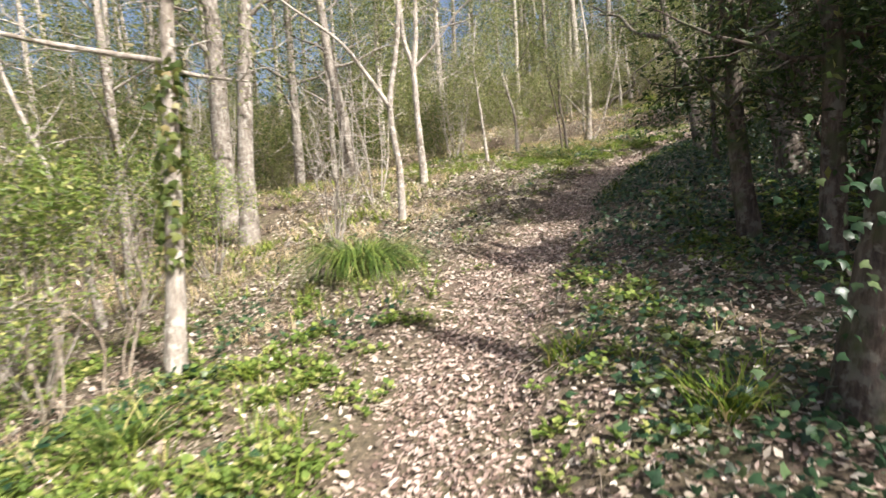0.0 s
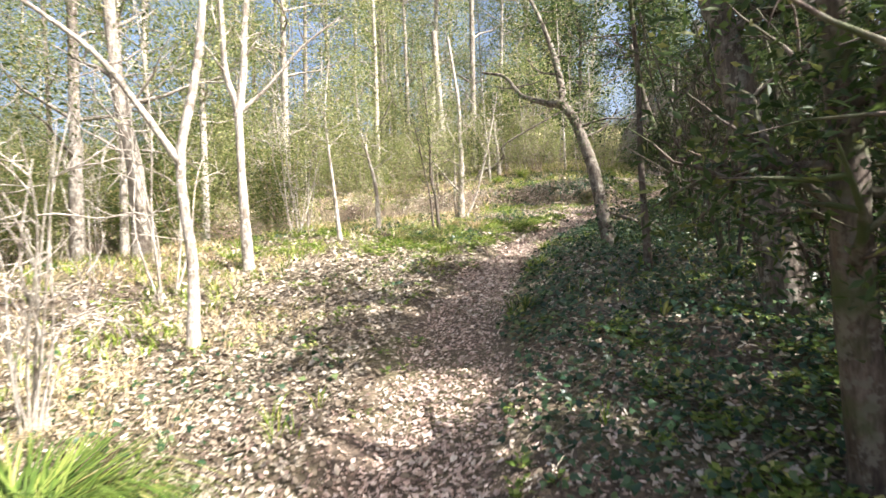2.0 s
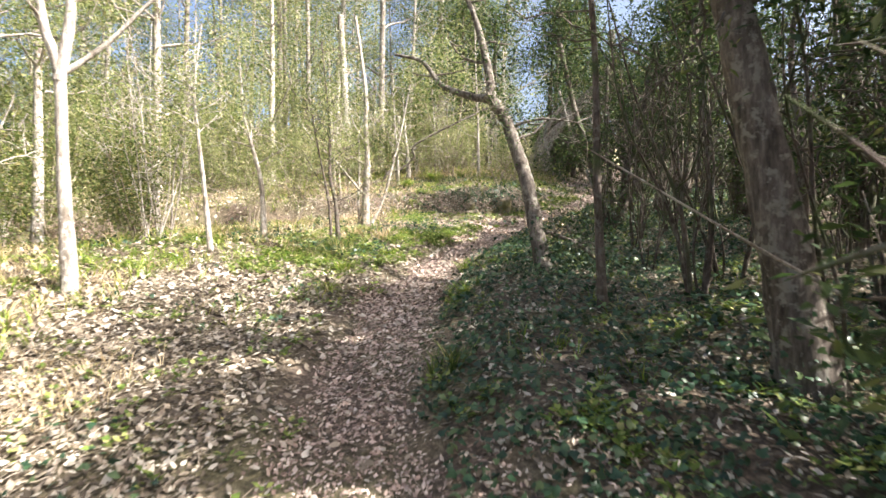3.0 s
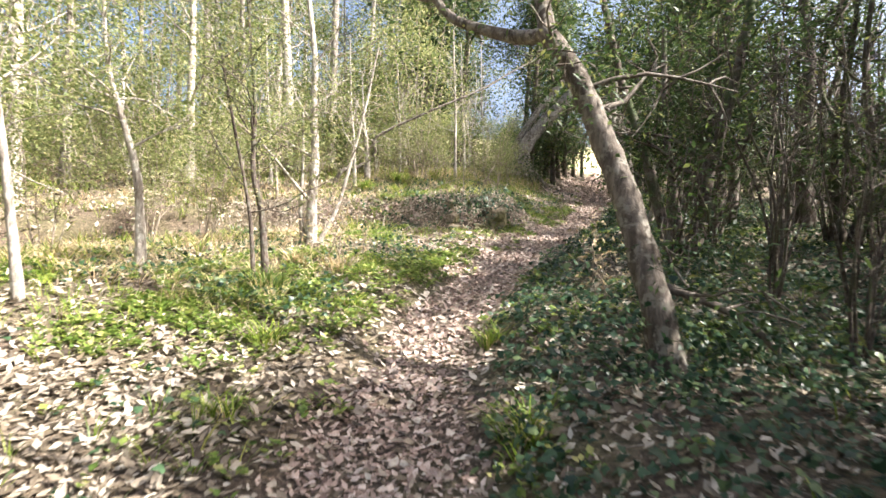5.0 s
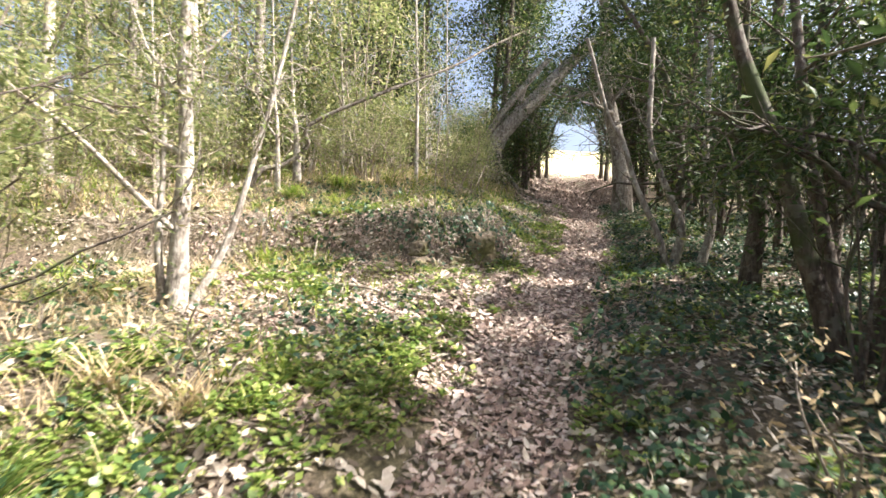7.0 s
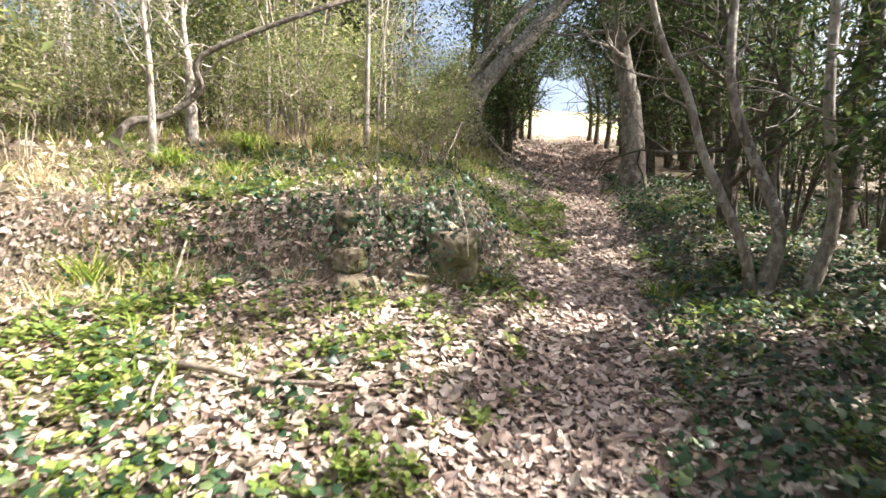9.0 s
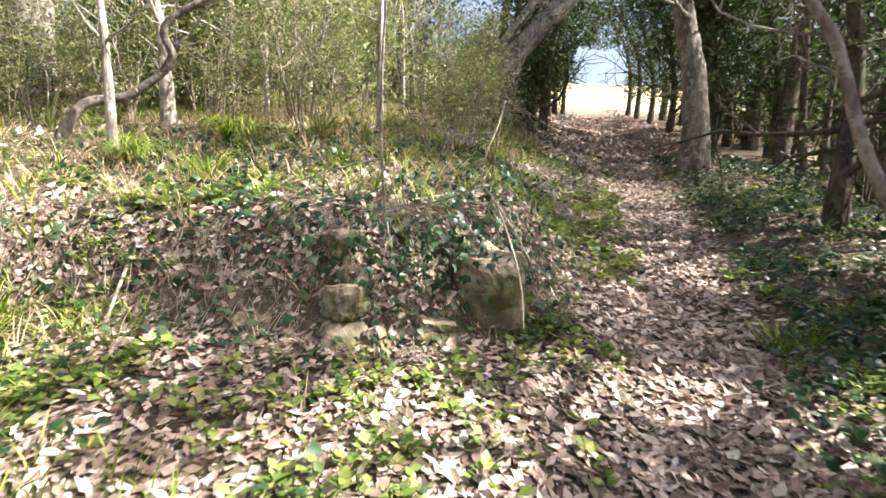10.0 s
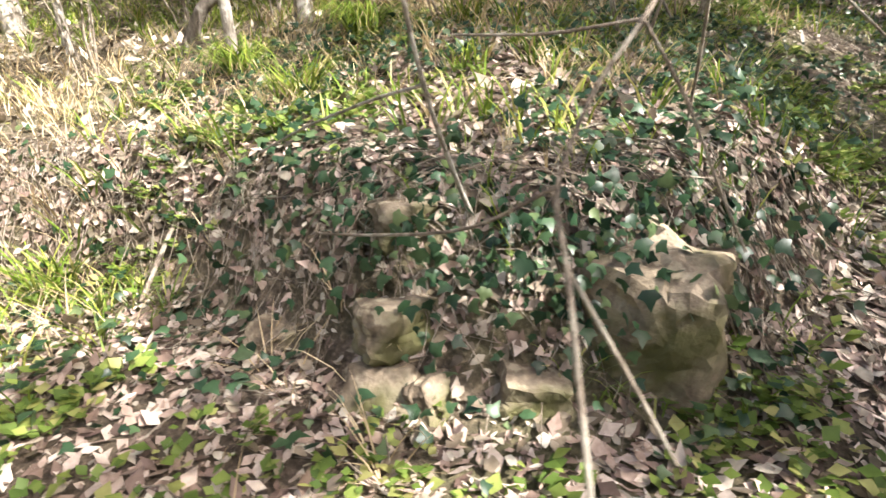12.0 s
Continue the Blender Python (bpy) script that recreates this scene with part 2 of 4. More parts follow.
def tube(line, r0, r1, sides=8, knots=0.0, flare=0.0):
    """A tapered, slightly knotty limb along a line."""
    p = np.asarray(line, float)
    n = len(p)
    t = unit(np.gradient(p, axis=0))
    ref = np.where(np.abs(t[:, 2:3]) > 0.9, np.array([[1.0, 0, 0]]), np.array([[0, 0, 1.0]]))
    a = unit(np.cross(t, ref))
    for k in range(1, n):
        a[k] = unit(a[k - 1] - t[k] * np.dot(a[k - 1], t[k]))
    b = np.cross(t, a)
    s = np.linspace(0, 1, n)
    r = r0 + (r1 - r0) * s + flare * r0 * np.exp(-s * n / 2.5)
    ang = np.linspace(0, 2 * np.pi, sides, endpoint=False)
    rr = r[:, None] * (1 + knots * (rng.random((n, sides)) - 0.5))
    v = p[:, None] + a[:, None] * (np.cos(ang)[None, :, None] * rr[..., None]) + b[:, None] * (np.sin(ang)[None, :, None] * rr[..., None])
    i, j = np.meshgrid(np.arange(n - 1), np.arange(sides), indexing="ij")
    q = np.stack([i * sides + j, i * sides + (j + 1) % sides, (i + 1) * sides + (j + 1) % sides, (i + 1) * sides + j], -1).reshape(-1, 4)
    return v.reshape(-1, 3), q


# ---- ground ----
PATH_LINE = [(-0.6, -30), (-0.3, -4), (0, 0), (0.0, 2.1), (0.1, 3.3), (0.6, 4.75), (1.4, 6.5), (2.15, 8.3), (3.25, 10.2), (4.6, 11.85),
             (6.2, 13.1), (7.5, 13.95), (8.75, 14.7), (10.7, 15.95), (13.5, 18.15), (19.3, 22.9), (26.5, 29.0), (60, 58)]
BANK_FOOT = [(-30, 21), (-4, 19.6), (2, 18.9), (4.3, 18.2), (5.6, 17.3), (6.45, 16.9), (7.25, 15.82), (7.8, 15.55), (8.4, 15.45), (9.1, 15.75),
             (10.5, 16.7), (13, 18.9), (18, 23.0), (26, 29.9), (60, 59.5)]


def ramp(a, b, x):
    t = np.clip((x - a) / (b - a), 0, 1)
    return t * t * (3 - 2 * t)


def off_line(line, x, y):
    """Signed distance from a line in the plan: positive on its left."""
    x, y = np.asarray(x, float), np.asarray(y, float)
    best, sign = np.full(x.shape, 1e9), np.zeros(x.shape)
    for (ax, ay), (bx, by) in zip(line, line[1:]):
        dx, dy = bx - ax, by - ay
        u = np.clip(((x - ax) * dx + (y - ay) * dy) / (dx * dx + dy * dy), 0, 1)
        d = np.hypot(x - ax - u * dx, y - ay - u * dy)
        s = np.where(dx * (y - ay) - dy * (x - ax) >= 0, 1.0, -1.0)
        sign = np.where(d < best - 1e-9, s, sign)
        best = np.minimum(best, d)
    return best * sign


def ripple(x, y):
    return (np.sin(x * 1.9 + 1.3 * np.sin(y * 1.1)) * np.sin(y * 2.3 + 0.7 * np.sin(x * 1.7)) * 0.035
            + np.sin(x * 5.1 + y * 3.7) * np.sin(y * 6.1 - x * 2.9) * 0.012)


def ground_z(x, y):
    x, y = np.asarray(x, float), np.asarray(y, float)
    d, b = off_line(PATH_LINE, x, y), off_line(BANK_FOOT, x, y)
    ad = np.abs(d)
    z = 0.13 * np.clip(x, -6, 70) + 0.12 * np.clip(y, -8, 72)
    far = np.maximum(0, np.hypot(x - 8, y - 10) - 26)
    z += 0.03 * np.minimum(far, 60)
    z -= 0.10 * (1 - ramp(0.25, 0.75, ad))
    z += ripple(x, y) * ramp(0.2, 0.9, ad)
    left, right = np.maximum(d, 0), np.maximum(-d, 0)
    z += 0.11 * ramp(9, 13.5, y) * np.clip(left - 0.5, 0, 4) * (1 - ramp(14, 18, y))
    z -= 0.12 * np.clip(-x - 2.2, 0, 4) * (1 - ramp(10, 15, y))
    z += 0.10 * ramp(0.5, 1.3, right) * ramp(5, 8, y)
    wide = 0.55 + 1.0 * ramp(8.8, 10.5, x)
    z += (0.55 * ramp(-0.05, wide, b) + 0.3 * ramp(wide, 2.6, b)) * ramp(-0.05, 0.3, b)
    hill = np.clip(b - 3.5, 0, 40) * ramp(5, 9, d)
    z += np.minimum(0.13 * hill, 3.2)
    return z


def axis(lo, hi, step, reach):
    mid = np.arange(lo, hi + 1e-6, step)
    out, x, s = [], 0.0, step
    while x < reach:
        s *= 1.25
        x += s
        out.append(x)
    out = np.array(out)
    return np.concatenate([lo - out[::-1], mid, hi + out])


def build_ground():
    xs, ys = axis(-7, 17, 0.13, 700), axis(-3, 24, 0.13, 700)
    gx, gy = np.meshgrid(xs, ys, indexing="ij")
    v = np.stack([gx, gy, ground_z(gx, gy)], -1).reshape(-1, 3)
    i, j = np.meshgrid(np.arange(len(xs) - 1), np.arange(len(ys) - 1), indexing="ij")
    k = i * len(ys) + j
    f = np.stack([k, k + len(ys), k + len(ys) + 1, k + 1], -1).reshape(-1, 4)
    tagged(new("ground", mesh_of("ground", v, f, M_SOIL, True)), "brown woodland soil with a worn footpath and mossy bank", "ground", kind="structure")


build_ground()

WALKED = [(0, -2), (0.0, 0), (0.15, 1.6), (0.63, 3.7), (1.94, 7.67), (3.48, 10.48), (5.7, 12.93), (7.2, 14.4), (7.35, 14.6)]


def clear(p, room=0.75):
    """True for the points that keep clear of the walker."""
    x, y, high = p[:, 0], p[:, 1], p[:, 2] - ground_z(p[:, 0], p[:, 1])
    d = np.abs(off_line(PATH_LINE, x, y))
    lane = (d < 1.25 - 0.12 * np.maximum(high - 1.2, 0) ** 2) & (high < 2.9) & (y > 13) & (room > 0.7)
    return ~((np.abs(off_line(WALKED, x, y)) < room) & (high < 2.4)) & ~lane


def on_ground(n, lo, hi, keep):
    """n random places in a box of the plan, thinned by keep(x, y) in 0..1."""
    x, y = rng.uniform(lo[0], hi[0], n), rng.uniform(lo[1], hi[1], n)
    ok = rng.random(n) < keep(x, y)
    x, y = x[ok], y[ok]
    return np.stack([x, y, ground_z(x, y)], -1)


def slope_normal(p, e=0.08):
    x, y = p[:, 0], p[:, 1]
    return unit(np.stack([ground_z(x - e, y) - ground_z(x + e, y), ground_z(x, y - e) - ground_z(x, y + e), np.full(len(p), 2 * e)], -1))


def lying(p, tilt):
    """Directions for leaves that lie on the ground, tilted at random."""
    up = unit(slope_normal(p) + rng.normal(size=p.shape) * tilt)
    return unit(np.cross(up, any_way(len(p)))), up


# ---- trees ----
# ground patches to be lit; crown leaves sunward of each are left out: x, y, radius
SUN_PATCHES = [(0, 4, .7), (.3, 5.3, .5), (-.2, 2.6, .8), (1.4, 6.8, .5), (1, 2.7, .6), (4, 11.3, .4), (5.8, 13.5, .45), (8.9, 13.9, .45), (8.6, 14.9, .4), (10.6, 15.9, .5),
          (11.3, 18.2, .6), (11, 14.4, .4), (7.2, 15, .5), (7.9, 15.85, .22), (7.6, 15.6, .25), (13, 17.8, .4), (8.4, 15.4, .2),
          (1, 3.4, .6), (1.5, 3, .5), (1, 4.3, .4), (.9, 6.3, .35), (2.4, 11.9, .5), (1.7, 10.9, .5), (8.25, 15.65, .2), (10, 13, .5), (11, 13.5, .6), (12, 14.2, .6),
          (12.5, 13, .7), (9, 12.5, .4), (10.5, 12.3, .5), (11.8, 15.2, .4)]


def shades_sun_patch(p):
    """True for leaves left out so that sun reaches a chosen patch or fleck of ground."""
    x, y = p[:, 0], p[:, 1]
    high = p[:, 2] - (0.13 * x + 0.12 * y)
    for _ in range(2):
        x, y = p[:, 0] - SUN_WAY[0] * high / SUN_WAY[2], p[:, 1] - SUN_WAY[1] * high / SUN_WAY[2]
        high = p[:, 2] - ground_z(x, y)
    # noise gaps cut along the sun's rays, to dapple the ground
    flecks = cloud(x * 1.4 + 40, y + x * 0.3, 0.34) > 0.74
    return np.any([(x - a) ** 2 + (y - b) ** 2 < r * r for a, b, r in SUN_PATCHES], axis=0) | flecks


def limbs_from(line, radius, n, first, length, rise, depth=2, droop=0.0):
    """Boughs that grow out of a trunk's line. Returns lines with radii, and the twigs that carry leaves."""
    lines, twigs = [], []
    m = len(line)
    for _ in range(n):
        s = first + (1 - first) * rng.random() ** 0.8
        k = min(int(s * (m - 1)), m - 2)
        ang = rng.uniform(0, 2 * np.pi)
        way = unit(np.array([np.cos(ang), np.sin(ang), rise + rng.normal() * 0.25]))
        ln = length * (1.15 - 0.6 * s) * rng.uniform(0.6, 1.2)
        p = [line[k]]
        for i in range(5):
            way = unit(way + rng.normal(size=3) * 0.22 + np.array([0, 0, 0.08 - droop * i]))
            p.append(p[-1] + way * ln / 5)
        p = np.array(p)
        r = radius * (1 - 0.75 * s) * 0.5
        lines.append((p, max(r, 0.007), 0.0041))
        twigs.append(p[2:])
        for _ in range((0, 2, 4)[depth]):
            i = rng.integers(1, 5)
            w = unit(p[i + 1] - p[i] + rng.normal(size=3) * 0.7) if i < 5 else way
            q = [p[i]]
            for j in range(4):
                w = unit(w + rng.normal(size=3) * 0.3 + np.array([0, 0, 0.05 - droop]))
                q.append(q[-1] + w * ln * 0.5 / 4)
            q = np.array(q)
            lines.append((q, max(r * 0.45, 0.005), 0.0025))
            twigs.append(q[1:])
    return lines, twigs


def crown_leaves(twigs, n, sigma, size, keep_clear=True, slim=0.55):
    if not twigs or not n:
        return None
    pts = np.concatenate(twigs)
    p = pts[rng.integers(0, len(pts), n)] + rng.normal(size=(n, 3)) * sigma
    if keep_clear:
        p = p[clear(p)]
        p = p[~shades_sun_patch(p)]
    p = p[p[:, 2] > ground_z(p[:, 0], p[:, 1]) + 0.05]
    n = len(p)
    return spread(SMALL, p, any_way(n, 0.7), unit(any_way(n) + np.array([0, 0, 0.9])), size * rng.uniform(0.6, 1.35, n), size * slim * rng.uniform(0.8, 1.6, n))


def build_tree(name, label, category, stems, bark, leaf=None, boughs=10, first=0.35, length=1.6, rise=0.5, leaves=6000, sigma=0.16, size=0.07,
               group="", droop=0.0, flare=0.35, twig_bark=None, extra=(), keep_clear=True, sides=10, split=True, depth=2, steps=6):
    """stems: (points, foot radius, top radius) each."""
    at = np.array(stems[0][0][0], float)
    ob = thing(name, at, label, category, group)
    lines, twigs = [], []
    for pts, r0, r1 in stems:
        line = smooth_line(pts, steps)
        line = line + np.sin(np.linspace(0, 9, len(line)))[:, None] * rng.normal(size=3) * r0 * 0.15
        line[0] = np.array(pts[0]) - np.array([0, 0, 0.12])
        part("trunk" if r0 > 0.03 else "stem", tube(line, r0, r1, sides, 0.16, flare), bark, ob, smooth=True)
        a, b = limbs_from(line, r0, max(1, round(boughs / len(stems))), first, length, rise, depth, droop)
        lines += a
        twigs += b
    for pts, r0, r1 in extra:
        line = smooth_line(pts, 5)
        part("bough", tube(line, r0, r1, 8, 0.12), bark, ob, smooth=True)
        a, b = limbs_from(line, r0, 4, 0.3, length * 0.6, rise, 1, droop)
        lines += a
        twigs += b
    if keep_clear and lines:
        ok = clear(np.concatenate([l[0] for l in lines]), 0.6)
        ends = np.cumsum([len(l[0]) for l in lines])
        keep = [a.all() for a in np.split(ok, ends[:-1])]
        lines = [l for l, k in zip(lines, keep) if k]
    main = [l for l in lines if l[2] == 0.0041 and split and l[1] > 0.01]
    fine = [l for l in lines if not (l[2] == 0.0041 and split and l[1] > 0.01)]
    for p, r0, r1 in main:
        part("branch", tube(p, r0, r1, 6), bark, ob, smooth=True)
    if fine:
        tagged(part("twig_spray", joined([tube(p, r0, r1, 4) for p, r0, r1 in fine]), twig_bark or bark, ob, smooth=True), kind="stuff")
    crown = crown_leaves(twigs, leaves, sigma, size, keep_clear) if leaf else None
    if crown is not None and len(crown[0]):
        tagged(part("crown", crown, leaf, ob), kind="stuff")
    return ob


def G(x, y, dz=0.0):
    return (x, y, float(ground_z(x, y)) + dz)


# trees beside the start of the path
ivy_tree = build_tree("tree", "slender pale tree with ivy climbing its trunk", "tree",
    [([G(-1.97, 3.91), (-1.89, 3.95, 1.34), (-1.84, 3.98, 2.15), (-1.79, 4.0, 2.93), (-1.72, 4.1, 4.6), (-1.5, 4.3, 7.2)], 0.068, 0.03)],
    M_PALEBARK, M_LIGHTLEAF, 9, 0.5, 1.5, 0.6, 1500, 0.2, 0.06,
    extra=[([(-1.83, 3.99, 2.5), (-2.2, 3.95, 2.57), (-2.7, 3.8, 2.66), (-3.6, 3.6, 2.9)], 0.024, 0.014), ([(-1.83, 3.99, 2.45), (-1.6, 4.05, 2.4), (-1.3, 4.1, 2.36)], 0.02, 0.008)])
n = 300
h, a = 1.05 + 1.5 * rng.random(n) ** 1.2, rng.uniform(0, 2 * np.pi, n)
core = np.stack([np.interp(h, [0.2, 1.34, 2.15, 2.93], [-1.97, -1.89, -1.84, -1.79]), np.interp(h, [0.2, 2.93], [3.91, 4.0]), h], -1)
out = np.stack([np.cos(a), np.sin(a), np.zeros(n)], -1)
part("ivy", spread(IVY, core + out * (0.065 + 0.05 * rng.random((n, 1))), any_way(n) * 0.6 + np.array([0, 0, -0.6]), out + any_way(n) * 0.4, rng.uniform(0.05, 0.1, n), rng.uniform(0.05, 0.1, n)), M_MIDLEAF, ivy_tree, "olive green ivy leaves")

build_tree("tree", "tall grey tree with flaky bark", "tree",
    [([G(-4.5, 11.98), (-4.5, 12, 2.8), (-4.46, 12, 5.0), (-4.5, 12.1, 8), (-4.2, 12.3, 12)], 0.22, 0.1)], M_GREYBARK, M_MIDLEAF, 14, 0.45, 3.0, 0.6, 3500, 0.3, 0.09)
build_tree("tree", "tall grey tree with a dark ivied side", "tree",
    [([G(-3.4, 9.95), (-3.32, 9.97, 2.04), (-3.26, 10, 3.55), (-3.15, 10, 5), (-3.0, 10.2, 8), (-3.2, 10.4, 11)], 0.16, 0.08)], M_GREYBARK, M_MIDLEAF, 14, 0.45, 2.6, 0.6, 3000, 0.3, 0.09)
build_tree("tree", "grey leaning tree with rough bark", "tree",
    [([G(-2.0, 13.5), (-2.1, 13.5, 3.4), (-2.3, 13.5, 4.9), (-2.5, 13.6, 8), (-2.4, 13.8, 11)], 0.15, 0.06)], M_GREYBARK, M_MIDLEAF, 12, 0.4, 2.2, 0.6, 3000, 0.3, 0.08)
build_tree("tree", "slim white-barked tree forking above head height", "tree",
    [([G(-0.5, 8.75), (-0.5, 8.85, 1.85), (-0.6, 8.9, 2.85), (-0.45, 8.91, 3.73), (-0.36, 8.92, 4.5), (-0.2, 9, 6.5), (-0.3, 9.2, 8.5)], 0.058, 0.025)],
    M_PALEBARK, M_LIGHTLEAF, 8, 0.5, 1.3, 0.7, 1200, 0.2, 0.06,
    extra=[([(-0.6, 8.9, 2.85), (-0.92, 8.88, 3.35), (-1.33, 8.85, 3.9), (-1.99, 8.81, 4.4), (-2.6, 8.8, 4.9)], 0.04, 0.012)])
build_tree("tree", "slim white-barked tree with twin tops", "tree",
    [([G(-0.15, 11.8), (-0.22, 11.8, 2.9), (-0.26, 11.8, 4.1), (-0.41, 11.8, 4.67), (-0.46, 11.8, 5.5), (-0.6, 12, 8.5)], 0.075, 0.03)],
    M_PALEBARK, M_LIGHTLEAF, 8, 0.5, 1.4, 0.7, 1200, 0.2, 0.06,
    extra=[([(-0.26, 11.8, 4.0), (-0.16, 11.8, 4.7), (-0.12, 11.8, 5.46), (0.1, 11.9, 8)], 0.07, 0.03), ([(-0.26, 11.8, 4.05), (0.2, 11.8, 4.5), (0.7, 11.7, 5.1), (1.3, 11.6, 5.6)], 0.035, 0.012)])


def bare_shrub(x, y, n, high, spreadout, label, mat=None, leaf=None, leaves=0, size=0.045, r=0.014, group="", light=False):
    stems = []
    for _ in range(n):
        a, s = rng.uniform(0, 2 * np.pi), spreadout * rng.uniform(0.3, 1)
        b = np.array(G(x + 0.09 * np.cos(a), y + 0.09 * np.sin(a)))
        d = np.array([np.cos(a) * s, np.sin(a) * s, high * rng.uniform(0.7, 1.1)])
        stems.append(([b, b + d * 0.3 + rng.normal(size=3) * 0.04, b + d * 0.65 + rng.normal(size=3) * 0.07, b + d], r * rng.uniform(0.7, 1.2), 0.004))
    return build_tree("shrub", label, "shrub", stems, mat or M_TWIG, leaf, n * 3, 0.04 if light else 0.3, high * 0.35, 0.7, leaves, 0.28 if light else 0.12, size, group, sides=4 if light else 6, flare=0.15, depth=0 if light else 2, split=False, steps=2 if light else 6)


bare_shrub(-1.4, 7.5, 9, 2.2, 0.8, "bare pale many-stemmed shrub in dry grass", M_PALEBARK)
bare_shrub(-2.6, 3.35, 3, 1.0, 0.3, "bare grey stems among low leaves", M_TWIG)
bare_shrub(-2.45, 3.9, 3, 1.3, 0.3, "thin bare stems beside the ivied tree", M_TWIG)
for x, y, h, n in ((-3.3, 4.3, 2.0, 5200), (-4.4, 5.4, 2.6, 6000), (-3.6, 6.3, 1.9, 4800), (-5.6, 7.2, 3.0, 6000), (-3.3, 7.9, 1.5, 3200), (-3.0, 2.6, 1.3, 3600), (-4.8, 3.4, 2.2, 4500), (-6.5, 5.2, 3.2, 5000)):
    bare_shrub(x, y, 7, h, 0.9, "leafy bright green shrub below the path", M_GREYBARK, M_HERB if h < 2.3 else M_MIDLEAF, n, 0.055, group="shrubs below the path")
build_tree("tree", "pale leaning bare sapling among green shrubs", "tree", [([G(-4.2, 6.7), (-4.4, 6.55, 1.5), (-4.7, 6.4, 2.75), (-5.1, 6.3, 4.2)], 0.045, 0.015)], M_PALEBARK, None, 9, 0.3, 1.2, 0.5)

bare_shrub(5.8, 10.95, 5, 0.55, 0.35, "low shrub with withered yellow-brown leaves", M_TWIG, M_STRAW, 260, 0.055, 0.008)
bare_shrub(4.35, 13.75, 5, 0.5, 0.4, "low shrub with withered yellow-brown leaves", M_TWIG, M_STRAW, 200, 0.06, 0.007)

# evergreen trees on the shaded side
def evergreen(stems, label, n=9000, boughs=14, length=1.7, first=0.22, size=0.065, sigma=0.2, rise=0.25, extra=(), bark=None):
    return build_tree("tree", label, "tree", stems, bark or M_DARKBARK, M_EVERGREEN, boughs, first, length, rise, n, sigma, size, "evergreen trees", 0.03, extra=extra)


evergreen([([G(1.75, 2.05), (1.8, 2.05, 1.04), (1.85, 2.05, 1.7), (2.1, 2.0, 3.2), (2.3, 1.8, 4.2)], 0.15, 0.07)], "thick rough-barked tree leaning over the path's edge", 600, 5, 0.8, 0.75)
evergreen([([G(2.9, 3.84), (2.87, 3.85, 2.28), (2.84, 3.9, 2.7), (2.8, 4.0, 3.4)], 0.075, 0.05)], "dark shaded evergreen tree", 7000, 14, 1.2, 0.3)
evergreen([([G(2.75, 4.6), (2.6, 4.6, 1.95), (2.55, 4.6, 2.6), (2.5, 4.6, 3.4)], 0.08, 0.05)], "dark shaded evergreen tree", 7000, 14, 1.2, 0.3)
evergreen([([G(4.31, 6.36), (4.21, 6.5, 2.44), (4.1, 6.66, 3.3), (4.0, 6.78, 3.97), (3.85, 6.95, 4.8), (3.7, 7.1, 5.6)], 0.15, 0.08)], "stout brown tree leaning towards the path", 9000, 12, 1.9, 0.5, bark=M_BROWNBARK)
evergreen([([G(4.86, 9.68), (4.8, 9.8, 2.35), (4.85, 10.05, 3.06), (4.82, 10.28, 3.57), (4.75, 10.47, 3.89), (4.6, 10.62, 4.2)], 0.098, 0.075)],
    "leaning tree with a crooked bough over the path", 3500, 6, 1.3, 0.6, extra=[
    ([(4.66, 10.65, 4.18), (4.6, 10.85, 4.22), (4.5, 11.1, 4.32), (4.3, 11.4, 4.5), (4.1, 11.6, 4.85), (3.8, 11.9, 5.0)], 0.065, 0.02),
    ([(4.82, 9.8, 2.42), (4.95, 9.62, 2.35), (5.2, 9.4, 2.2), G(5.5, 9.2, -0.05)], 0.03, 0.02),
    ([(4.68, 10.62, 4.15), (4.7, 10.8, 4.7), (4.6, 11.0, 5.4), (4.3, 11.3, 6.4)], 0.07, 0.025)], bark=M_BROWNBARK)
evergreen([([G(7.79, 11.52), (7.85, 11.35, 3.29), (7.89, 11.21, 3.93), (8.1, 11.0, 5.6)], 0.1, 0.05), ([G(7.71, 11.6), (7.62, 11.82, 3.28), (7.55, 12.0, 3.98), (7.45, 12.23, 4.71), (7.3, 12.5, 6)], 0.075, 0.04),
    ([G(7.9, 11.62), (7.95, 11.8, 3.3), (8.0, 12.0, 4.4), (8.2, 12.2, 5.6)], 0.06, 0.03)], "many-stemmed dark evergreen tree", 8000, 16, 1.5, 0.3)
evergreen([([G(9.72, 14.0), (9.69, 14.09, 3.4), (9.62, 14.37, 4.04), (9.57, 14.55, 4.61), (9.45, 14.75, 5.0), (9.3, 15, 6)], 0.042, 0.025), ([G(9.83, 13.95), (9.86, 13.9, 3.55), (9.8, 14.14, 4.2), (9.75, 14.31, 4.76), (9.9, 14.4, 6)], 0.055, 0.03),
    ([G(9.97, 13.7), (10.05, 13.6, 3.7), (10.0, 13.7, 4.6), (10.2, 13.8, 6)], 0.05, 0.03)], "twisting many-stemmed evergreen tree beside the path", 5000, 12, 1.2, 0.45, bark=M_GREYBARK)
evergreen([([G(14.6, 17.87), (14.5, 18.0, 5.5), (14.4, 18.2, 6.7), (14.3, 18.3, 7.3), (14.2, 18.4, 9.5)], 0.2, 0.12)], "thick-trunked tree at the mouth of the leafy tunnel", 8000, 12, 2.2, 0.45, bark=M_GREYBARK)
